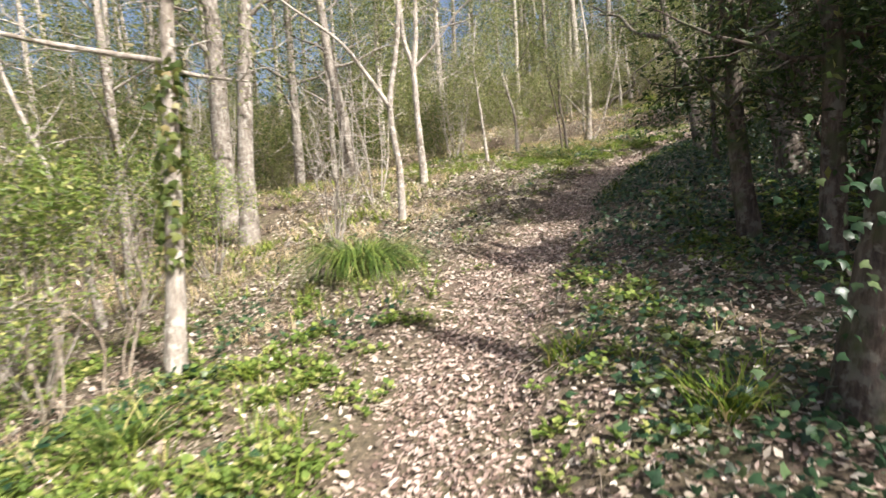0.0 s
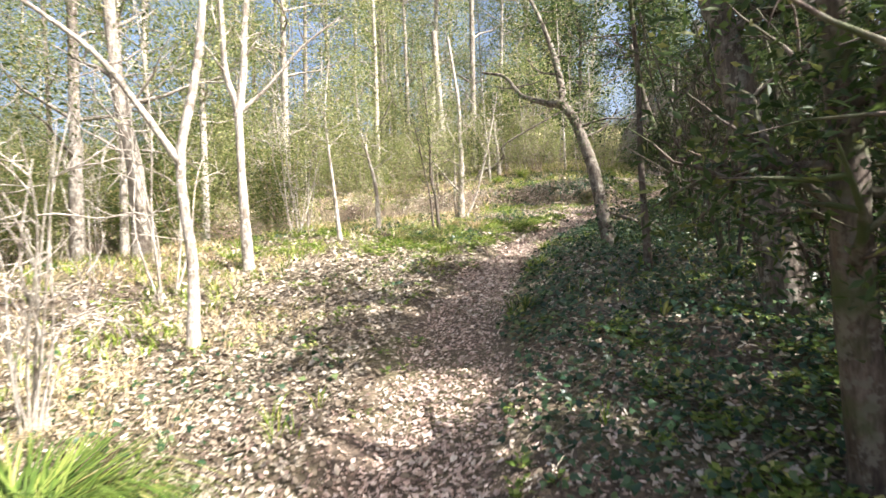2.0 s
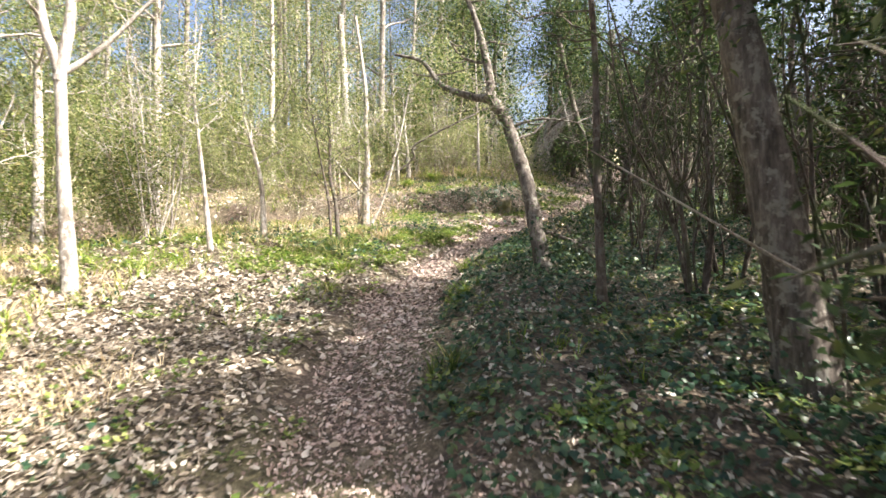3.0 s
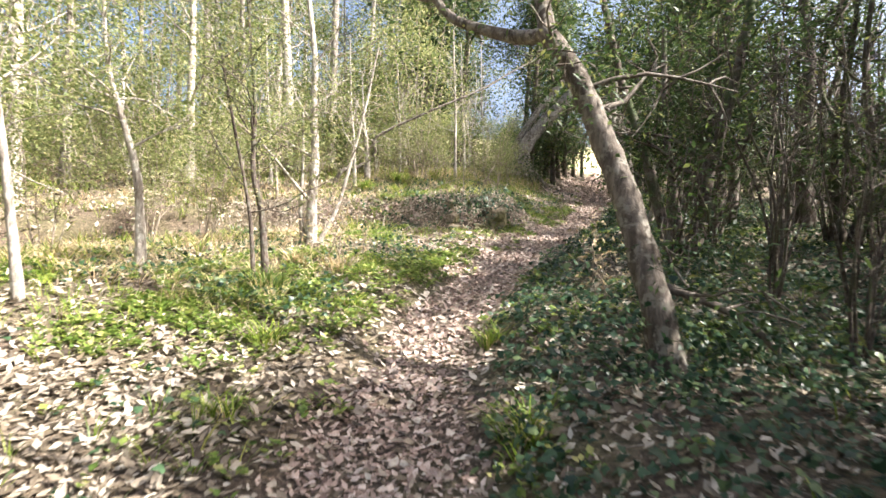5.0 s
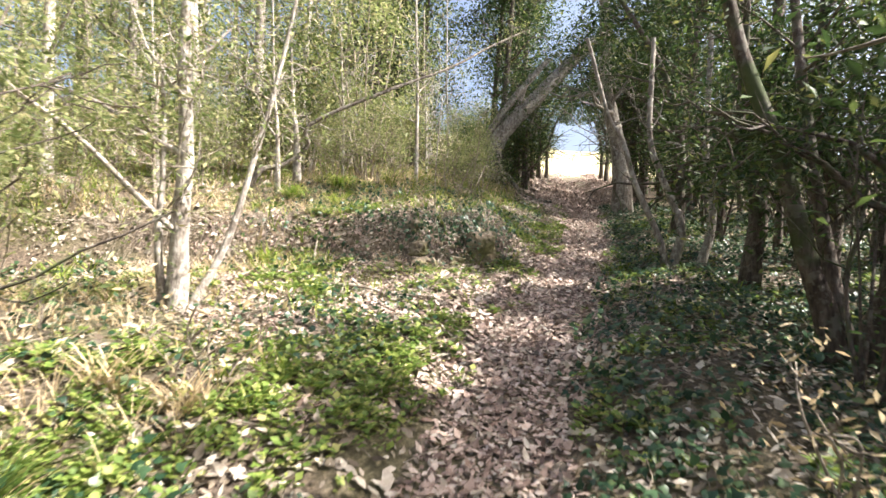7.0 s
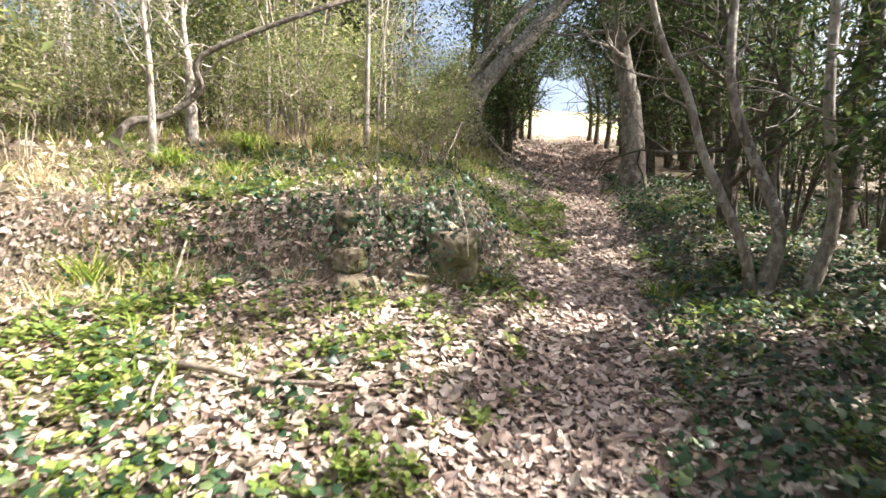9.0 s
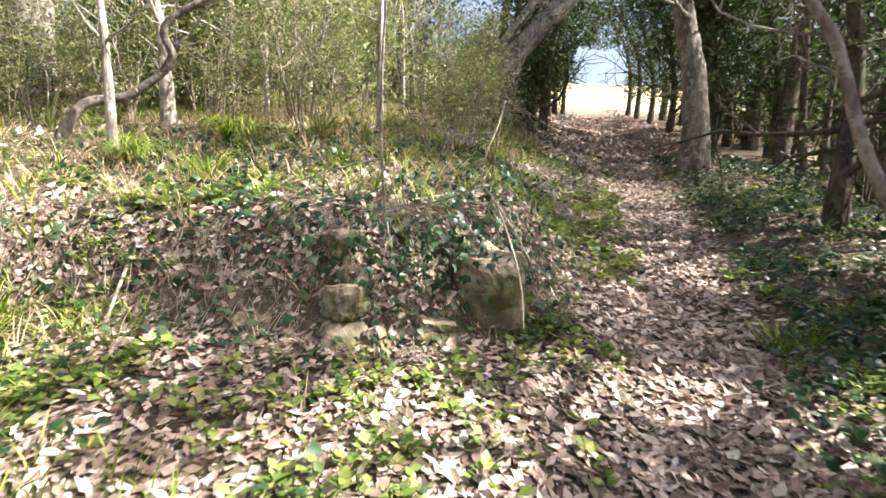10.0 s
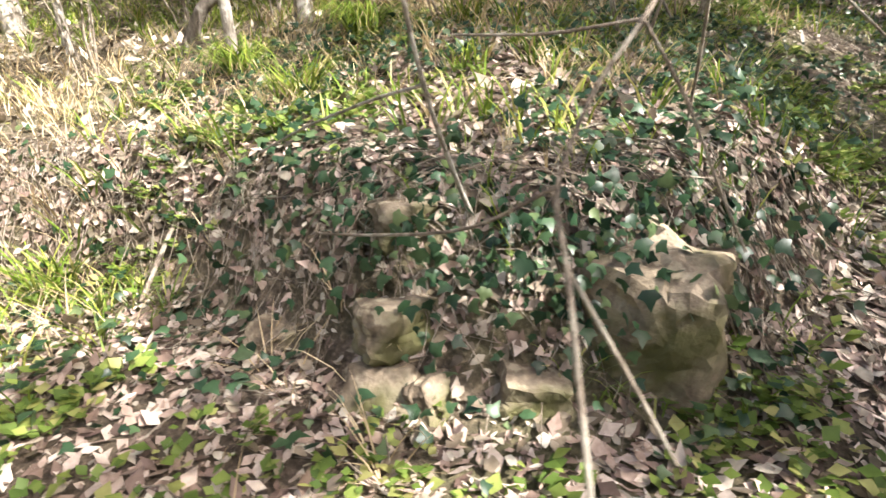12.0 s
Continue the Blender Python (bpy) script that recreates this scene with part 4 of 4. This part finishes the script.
def crumbs():
    lane = lambda x, y: (1 - ramp(0.28, 0.55, np.abs(off_line(PATH_LINE, x, y)) + 0.3 * (cloud(x, y, 0.5) - 0.5))) * (0.6 + 0.4 * cloud(x, y, 0.5))
    p = np.concatenate([on_ground(760000, (-1, -1.5), (16, 21), lane), on_ground(160000, (13, 17.5), (29, 32), lambda x, y: 1 - ramp(0.8, 2.2, np.abs(off_line(PATH_LINE, x, y)))),
                        on_ground(60000, (4.5, 13), (9.5, 18), lambda x, y: near(x, y, 8) * 0.45), on_ground(45000, (-3.5, 0.5), (3, 7), lambda x, y: near(x, y, 5) * 0.6)])
    along, up = lying(p, 0.28)
    n = len(p)
    ln = rng.uniform(0.018, 0.065, n) * (0.8 + 0.5 * ramp(7, 12, p[:, 1]) + 0.8 * ramp(17, 21, p[:, 1]))
    p = p + np.array([0, 0, 1]) * rng.uniform(0.001, 0.02, (n, 1))
    stuff("path_litter", spread(LITTLE, p, along, up, ln, ln * rng.uniform(0.7, 1.5, n)), M_CRUMB, "trodden broken leaves and bark on the footpath", "leaf litter")


def ivy_cover():
    def keep(x, y):
        d, b = off_line(PATH_LINE, x, y), off_line(BANK_FOOT, x, y)
        right = ramp(0.34, 0.6, -d + 0.3 * (cloud(x + 9, y, 0.5) - 0.5)) * (1 - ramp(3, 5.5, -d)) * ramp(3.5, 6, y) * ramp(-0.1, 0.4, cloud(x, y, 0.9)) * ramp(0.05, 0.45, cloud(x + 3, y, 0.25))
        bank = 0.85 * ramp(0.1, 0.4, b) * (1 - ramp(1.6, 2.6, b)) * ramp(6.2, 7.2, x) * (1 - ramp(9.5, 11.5, x)) * ramp(0.25, 0.5, cloud(x, y, 0.6))
        left = ramp(0.6, 1.1, d) * (1 - ramp(3, 5, d)) * ramp(0.5, 0.7, cloud(x, y, 0.8)) * 0.6 * lush(x, y)
        before = ramp(0.7, 1.1, d) * ramp(13, 14.2, y) * (1 - ramp(0.0, 0.3, b)) * ramp(0.4, 0.65, cloud(x + 5, y, 0.5)) * ramp(0.2, 0.6, cloud(x, y + 9, 0.18)) * 0.4
        left = np.maximum(left, before)
        start = ramp(0.5, 0.9, -d) * (1 - ramp(4, 6, y)) * (1 - ramp(2.5, 4, -d)) * ramp(0.35, 0.6, cloud(x, y, 0.7)) * 0.55
        face = ramp(-0.25, 0.05, b) * (1 - ramp(0.5, 0.9, b)) * ramp(6.8, 7.6, x) * (1 - ramp(8.8, 9.4, x)) * ramp(0.45, 0.6, cloud(x, y, 0.35))
        right, bank = np.maximum(right, start), np.maximum(bank, face)
        return np.maximum(np.maximum(right, bank), left)
    p = on_ground(230000, (-4, 0), (16, 21), keep)
    n = len(p)
    along, up = lying(p, 0.45)
    p = p + np.array([0, 0, 1]) * (0.02 + 0.12 * rng.random((n, 1)) ** 1.5)
    ln = rng.uniform(0.028, 0.068, n)
    stuff("ivy", spread(IVY, p, along, up, ln, ln * rng.uniform(0.9, 1.2, n)), M_IVY, "glossy dark green ivy creeping over ground and bank", "ivy")


def herbs():
    def keep(x, y):
        d = off_line(PATH_LINE, x, y)
        return ramp(0.33, 0.5, np.abs(d) + 0.3 * (cloud(x, y + 5, 0.5) - 0.5)) * near(x, y, 6) * ramp(0.25, 0.85, cloud(x + 31, y, 0.55)) * ramp(0.2, 0.7, cloud(x - 7, y + 19, 0.2)) * lush(x, y) * (1 - 0.5 * ramp(5, 8, y) * (d < 0))
    c = on_ground(170000, (-5, -1), (15, 20), keep)
    c = np.concatenate([c, on_ground(900, (4.5, 13.2), (9, 16.6), lambda x, y: ramp(0.55, 0.9, off_line(PATH_LINE, x, y)) * (1 - ramp(0.0, 0.4, off_line(BANK_FOOT, x, y))) * ramp(0.3, 0.7, cloud(x + 2, y - 4, 0.35)))])
    c = np.concatenate([c, on_ground(2000, (2.4, 11.4), (6.0, 14.2), lambda x, y: ramp(0.45, 0.7, off_line(PATH_LINE, x, y)) * (1 - ramp(2.6, 3.6, off_line(PATH_LINE, x, y))) * ramp(0.15, 0.6, cloud(x + 8, y - 2, 0.3)))])
    k = 8
    p = np.repeat(c, k, 0)
    n = len(p)
    a = rng.uniform(0, 2 * np.pi, n)
    r = rng.uniform(0.0, 0.05, n)
    way = np.stack([np.cos(a), np.sin(a), rng.uniform(0.1, 0.9, n)], -1)
    p = p + np.stack([np.cos(a) * r, np.sin(a) * r, rng.uniform(0.005, 0.06, n)], -1)
    ln = rng.uniform(0.025, 0.065, n)
    stuff("low_herbs", spread(SMALL, p, way, np.tile([0, 0, 1.0], (n, 1)) + any_way(n) * 0.3, ln, ln * 1.5), M_HERB, "low bright green weeds among the fallen leaves", "weeds")


def blades(c, k, ln, wide, out, shape=BLADE):
    p = np.repeat(c, k, 0)
    n = len(p)
    a = rng.uniform(0, 2 * np.pi, n)
    way = np.stack([np.cos(a) * out, np.sin(a) * out, np.ones(n)], -1) * np.array([1, 1, 1.0])
    way = unit(way * rng.uniform(0.4, 1, (n, 1)) + np.array([0, 0, 0.3]))
    down = np.stack([np.cos(a), np.sin(a), np.zeros(n)], -1) + any_way(n) * 0.15
    p = p + np.stack([np.cos(a), np.sin(a), np.zeros(n)], -1) * rng.uniform(0, 0.05, (n, 1)) - np.array([0, 0, 0.01])
    return spread(shape, p, way, down, ln * rng.uniform(0.5, 1.15, n), wide)


def grasses():
    def keep(x, y):
        d, b = off_line(PATH_LINE, x, y), off_line(BANK_FOOT, x, y)
        return ramp(0.5, 0.9, np.abs(d)) * near(x, y, 8) * ramp(0.52, 0.7, cloud(x - 12, y + 9, 0.8)) * (0.25 + 0.75 * ramp(-0.5, 0.5, d)) * (0.3 + 0.7 * lush(x, y))
    stuff("grass", blades(on_ground(16000, (-6, -1), (16, 24), keep), 7, 0.2, 0.008, 0.6), M_GRASS, "thin green grass growing through fallen leaves", "grass")
    dry = lambda x, y: ramp(1.2, 2.0, off_line(PATH_LINE, x, y)) * near(x, y, 9) * ramp(0.4, 0.6, cloud(x + 5, y + 3, 1.3)) * (0.4 + 0.6 * ramp(4, 7, y))
    stuff("dry_grass", blades(on_ground(16000, (-6, 2), (14, 24), dry), 6, 0.28, 0.006, 0.8), M_STRAW, "pale dry grass stalks on the sunny side", "grass")


def plateau():
    """Sparse grass, straw and leaves on the ground behind the bank and out among the trees."""
    keep = lambda x, y: ramp(0.4, 1.0, off_line(BANK_FOOT, x, y)) * (1 - ramp(6, 11, off_line(BANK_FOOT, x, y)))
    wild = lambda x, y: np.maximum(keep(x, y), (off_line(PATH_LINE, x, y) > 3) * (y > 8) * (off_line(BANK_FOOT, x, y) < 1) * 0.7)
    stuff("grass", blades(on_ground(9500, (-10, 8), (16, 28), lambda x, y: wild(x, y) * ramp(0.35, 0.6, cloud(x + 3, y - 8, 1.2))), 6, 0.3, 0.013, 0.8), M_GRASS, "tufty green grass behind the bank", "grass")
    stuff("dry_grass", blades(on_ground(5000, (-10, 8), (16, 28), lambda x, y: wild(x, y) * ramp(0.4, 0.6, cloud(x + 9, y + 2, 1.0))), 5, 0.32, 0.011, 0.9), M_STRAW, "pale dry grass behind the bank", "grass")
    far_off = lambda x, y: 0.75 * (1 - near(x, y, 6)) * ramp(0.2, 0.6, cloud(x, y, 1.5))
    p = np.concatenate([on_ground(42000, (-10, 8), (16, 28), wild), on_ground(36000, (-12, -8), (24, 22), far_off), on_ground(6000, (-4, -8), (5, -1), lambda x, y: 0 * x + 0.8)])
    along, up = lying(p, 0.4)
    ln = rng.uniform(0.07, 0.14, len(p))
    stuff("leaf_litter", spread(LITTLE, p + np.array([0, 0, 0.02]), along, up, ln, ln), M_LITTER, "dry fallen leaves among the trees", "leaf litter")


def tuft(x, y, k, ln, out, mat, label):
    ob = thing("grass_tuft", G(x, y), label, "grass tuft", "grass tufts")
    c = np.array([G(x + rng.normal() * 0.06, y + rng.normal() * 0.06) for _ in range(12)])
    for i in range(4):
        part("blade_clump", blades(c[i::4], k // 12, ln, 0.012, out, ARCH if ln > 0.4 else BLADE), mat, ob)
    part("dead_blade_clump", blades(c[:6], max(2, k // 90), ln * 0.8, 0.009, out * 1.3, ARCH if ln > 0.4 else BLADE), M_STRAW, ob, "dry straw-coloured blades")


litter()
crumbs()
ivy_cover()
herbs()
grasses()
plateau()
tuft(-0.85, 5.85, 600, 0.85, 0.9, M_DARKGRASS, "large arching sedge tuft beside the path")
tuft(-0.55, 5.9, 220, 0.5, 0.9, M_DARKGRASS, "arching sedge tuft beside the path")
tuft(-1.8, 2.95, 130, 0.38, 0.9, M_DARKGRASS, "arching sedge tuft among ivy")
tuft(0.75, 3.1, 90, 0.2, 0.9, M_GRASS, "small bright grass tuft at the path's edge")


def stone(x, y, z, sx, sy, sz, turn, lean=0, label="mossy brown stone half buried in the bank"):
    bm = bmesh.new()
    bmesh.ops.create_icosphere(bm, subdivisions=4, radius=1)
    o = Vector((x * 3.1, y * 2.7, sz * 9))
    for v in bm.verts:
        q = v.co.copy()
        s = 1 / (abs(q.x) ** 9 + abs(q.y) ** 9 + abs(q.z) ** 9) ** (1 / 9)
        q = q * s * 0.5
        q += noise.noise_vector(q * 1.9 + o) * 0.15 + noise.noise_vector(q * 5 + o) * 0.06 + noise.noise_vector(q * 15 + o) * 0.025
        v.co = Vector((q.x * sx, q.y * sy, q.z * sz))
    me = bpy.data.meshes.new("stone")
    bm.to_mesh(me)
    bm.free()
    me.materials.append(M_ROCK)
    ob = tagged(new("stone", me), label, "stone", "stones of the bank")
    ob.matrix_basis = pose(x, y, z, lean, rng.uniform(-8, 8), turn)
    return ob


stone(8.2, 15.73, 3.14, 0.4, 0.36, 0.54, -38, 4, "pale upright squared stone at the corner of the bank")
for x, y, dz, sx, sy, sz, r, l in ((7.43, 15.98, -0.03, 0.26, 0.2, 0.17, 20, -10), (7.34, 15.85, -0.01, 0.24, 0.1, 0.2, -25, -40), (7.52, 15.8, -0.01, 0.2, 0.1, 0.15, 35, -35), (7.5, 16.18, -0.03, 0.2, 0.18, 0.15, 10, 0),
                                   (7.05, 16.3, -0.04, 0.22, 0.2, 0.14, 50, 0), (7.8, 15.72, -0.05, 0.22, 0.2, 0.16, -15, 0)):
    stone(*G(x, y, dz), sx, sy, sz, r, l)


def stick(pts, r0, r1, label, forks=(), name="fallen_branch", mat=None, category="branch"):
    ob = thing(name, pts[0], label, category)
    part("stem", tube(smooth_line(pts, 6), r0, r1, 6, 0.2), mat or M_TWIG, ob, smooth=True)
    for f in forks:
        part("side_branch", tube(smooth_line(f, 5), r0 * 0.6, r1 * 0.7, 5, 0.2), mat or M_TWIG, ob, smooth=True)
    return ob


stick([G(5.85, 15.35, 0.05), G(6.1, 15.05, 0.06), G(6.3, 14.9, 0.04), G(6.65, 14.66, 0.03)], 0.02, 0.008, "dry forked branch lying on fallen leaves",
      [[G(5.97, 15.2, 0.05), G(5.85, 15.0, 0.05), G(5.8, 14.8, 0.02)], [G(6.3, 14.9, 0.04), G(6.5, 14.85, 0.06), G(6.75, 14.8, 0.02)]])
stick([G(6.4, 16.85, 0.0), (6.55, 17.08, 3.2), (6.7, 17.29, 3.46), (6.78, 17.4, 3.66)], 0.012, 0.008, "straight dead stick leaning on the bank")
stick([(7.72, 16.06, 3.42), (7.6, 15.93, 3.66), (7.5, 15.81, 3.89), (7.43, 15.72, 4.15), (7.38, 15.62, 4.6), (7.4, 15.6, 5.0)], 0.009, 0.005, "thin pale bare sapling growing from the bank",
      [[(7.5, 15.81, 3.89), (7.38, 15.9, 3.85), (7.2, 16.1, 3.76), (7.05, 16.3, 3.66)]], "sapling", M_PALEBARK, "sapling")
stick([G(8.55, 16.15, -0.05), (8.45, 16.0, 3.95), (8.25, 15.75, 4.2), (7.98, 15.45, 4.2), (7.85, 15.33, 4.12), (7.74, 15.25, 4.02), (7.62, 15.17, 3.92), (7.53, 15.09, 3.8), (7.49, 14.97, 3.73), (7.46, 14.86, 3.62), (7.44, 14.76, 3.46), (7.43, 14.72, 3.3)], 0.006, 0.0035,
      "bare arching grey shrub stem hanging before the bank",
      [[(7.53, 15.09, 3.8), (7.42, 15.15, 3.73), (7.3, 15.3, 3.68), (7.2, 15.4, 3.66)], [(7.74, 15.25, 4.02), (7.6, 15.3, 4.0), (7.45, 15.35, 4.0)], [(7.74, 15.25, 4.02), (7.8, 15.2, 3.9), (7.85, 15.15, 3.76), (7.88, 15.1, 3.66)],
       [(7.98, 15.45, 4.2), (8.1, 15.3, 4.1), (8.25, 15.2, 3.95)], [(7.49, 14.97, 3.73), (7.54, 14.9, 3.62), (7.6, 14.86, 3.5)]], "bare_shrub", M_TWIG, "shrub")
stick([G(4.5, 5.6, 0.0), G(4.1, 5.8, 0.5), G(3.7, 6.4, 0.95), G(3.5, 7.4, 1.5)], 0.014, 0.006, "long bare dead branch slanting through the shade",
      [[G(4.1, 5.8, 0.5), G(4.05, 5.7, 0.9), G(4.0, 5.75, 1.3)], [G(4.1, 5.8, 0.5), G(4.35, 6.0, 0.8), G(4.5, 6.2, 1.2)]])
stick([G(2.0, 4.7, 0.03), G(2.4, 4.9, 0.05), G(2.9, 4.95, 0.03)], 0.008, 0.005, "thin dry stick on shaded leaves")


def hanging_vines():
    """Dry roots and vine stems that trail down the bank's face."""
    out = []
    for _ in range(330):
        x = rng.uniform(4.2, 8.8)
        y = float(np.interp(x, [p[0] for p in BANK_FOOT[:9]], [p[1] for p in BANK_FOOT[:9]])) + rng.uniform(0.35, 0.8)
        dx, ln = rng.normal() * 0.3, rng.uniform(0.12, 0.6)
        pts = []
        for s in np.linspace(0, 1, 5):
            px, py = x + dx * s + 0.25 * s * ln, y - ln * s
            pts.append(G(px + rng.normal() * 0.035, py + rng.normal() * 0.02, 0.03 + 0.07 * math.sin(s * 3) * rng.random()))
        out.append(tube(smooth_line(pts, 3), 0.003, 0.0015, 4))
    stuff("hanging_vines", joined(out), M_TWIG, "pale dry vines and roots trailing down the bank", "vines")


def twig_litter():
    p = on_ground(9000, (-4, -1), (14, 19), lambda x, y: near(x, y, 5) * 0.35)
    out = []
    for q in p[:1500]:
        a, ln = rng.uniform(0, 6.28), rng.uniform(0.08, 0.4)
        d = np.array([math.cos(a), math.sin(a), 0]) * ln
        e = q + d
        e[2] = float(ground_z(e[0], e[1])) + rng.uniform(0.01, 0.08)
        mid = (q + e) / 2 + rng.normal(size=3) * ln * 0.06 + np.array([0, 0, 0.02])
        out.append(tube([q + np.array([0, 0, 0.01]), mid, e], 0.004, 0.002, 4))
    stuff("twig_litter", joined(out), M_TWIG, "small dry twigs scattered on the ground", "twigs")


def ivy_drapes():
    """Ivy that hangs over the bank's edge and stone, and climbs about the foot of the leaning tree."""
    heaps = [(8.2, 15.72, 3.36, 0.16, 0.12, 0.07, 130), (8.0, 15.72, 3.25, 0.12, 0.08, 0.12, 120), (7.75, 15.85, 3.3, 0.2, 0.1, 0.1, 160), (8.0, 15.95, 3.5, 0.3, 0.2, 0.06, 200), (7.4, 16.2, 3.4, 0.25, 0.15, 0.08, 130), (8.6, 15.8, 3.4, 0.2, 0.15, 0.08, 120),
             (1.66, 2.0, 1.15, 0.13, 0.13, 0.35, 120), (1.75, 1.95, 0.55, 0.3, 0.25, 0.1, 200), (4.86, 9.7, 2.05, 0.3, 0.3, 0.22, 420), (5.3, 9.4, 2.0, 0.35, 0.3, 0.16, 300), (4.3, 6.3, 1.5, 0.22, 0.22, 0.14, 200), (7.75, 11.55, 2.7, 0.3, 0.3, 0.14, 260)]
    ps = [np.array(h[:3]) + rng.normal(size=(round(h[6] * (0.75 if h[1] > 12 else 1)), 3)) * np.array(h[3:6]) for h in heaps]
    p = np.concatenate(ps)
    p[:, 2] = np.maximum(p[:, 2], ground_z(p[:, 0], p[:, 1]) + 0.02)
    n = len(p)
    ln = rng.uniform(0.026, 0.06, n)
    up = unit(np.array([0.1, -0.7, 0.7]) + rng.normal(size=(n, 3)) * 0.6)
    stuff("ivy", spread(IVY, p, unit(np.array([0, -0.4, -0.7]) + rng.normal(size=(n, 3)) * 0.5), up, ln, ln * 1.1), M_IVY, "thick dark ivy hanging over bank and tree feet", "ivy")


ivy_drapes()
hanging_vines()
twig_litter()
for x, y, k, ln, mat, lab in ((5.96, 17.2, 120, 0.4, M_GRASS, "bright green grass tuft at the foot of the bank"), (7.68, 18.7, 160, 0.45, M_GRASS, "bright green grass tuft on top of the bank"), (7.2, 17.8, 100, 0.35, M_GRASS, "bright green grass tuft on top of the bank"),
                              (6.8, 18.6, 120, 0.45, M_GRASS, "bright green grass tuft on top of the bank"), (8.3, 18.2, 90, 0.35, M_GRASS, "bright green grass tuft on top of the bank"), (3.3, 13.1, 130, 0.4, M_DARKGRASS, "dark green strap-leaved clump under a sapling"),
                              (4.2, 13.5, 60, 0.3, M_STRAW, "clump of yellowed dead strap leaves"), (3.9, 13.9, 50, 0.32, M_STRAW, "clump of yellowed dead strap leaves"), (3.9, 12.3, 110, 0.22, M_GRASS, "bright green grass tuft beside the path"),
                              (3.0, 11.7, 110, 0.25, M_GRASS, "bright green grass tuft beside the path"), (4.5, 11.0, 90, 0.22, M_GRASS, "bright green grass tuft beside the path"), (3.7, 9.7, 110, 0.22, M_GRASS, "bright green grass tuft beside the path"),
                              (1.25, 2.3, 110, 0.3, M_GRASS, "bright green grass tuft beside the path"), (2.7, 8.0, 90, 0.3, M_DARKGRASS, "dark green grass tuft in shade"), (9.5, 14.6, 90, 0.25, M_GRASS, "green grass tuft beside the path"), (2.5, 10.7, 70, 0.22, M_GRASS, "bright green grass tuft beside the path")):
    tuft(x, y, k, ln, 0.8, mat, lab)
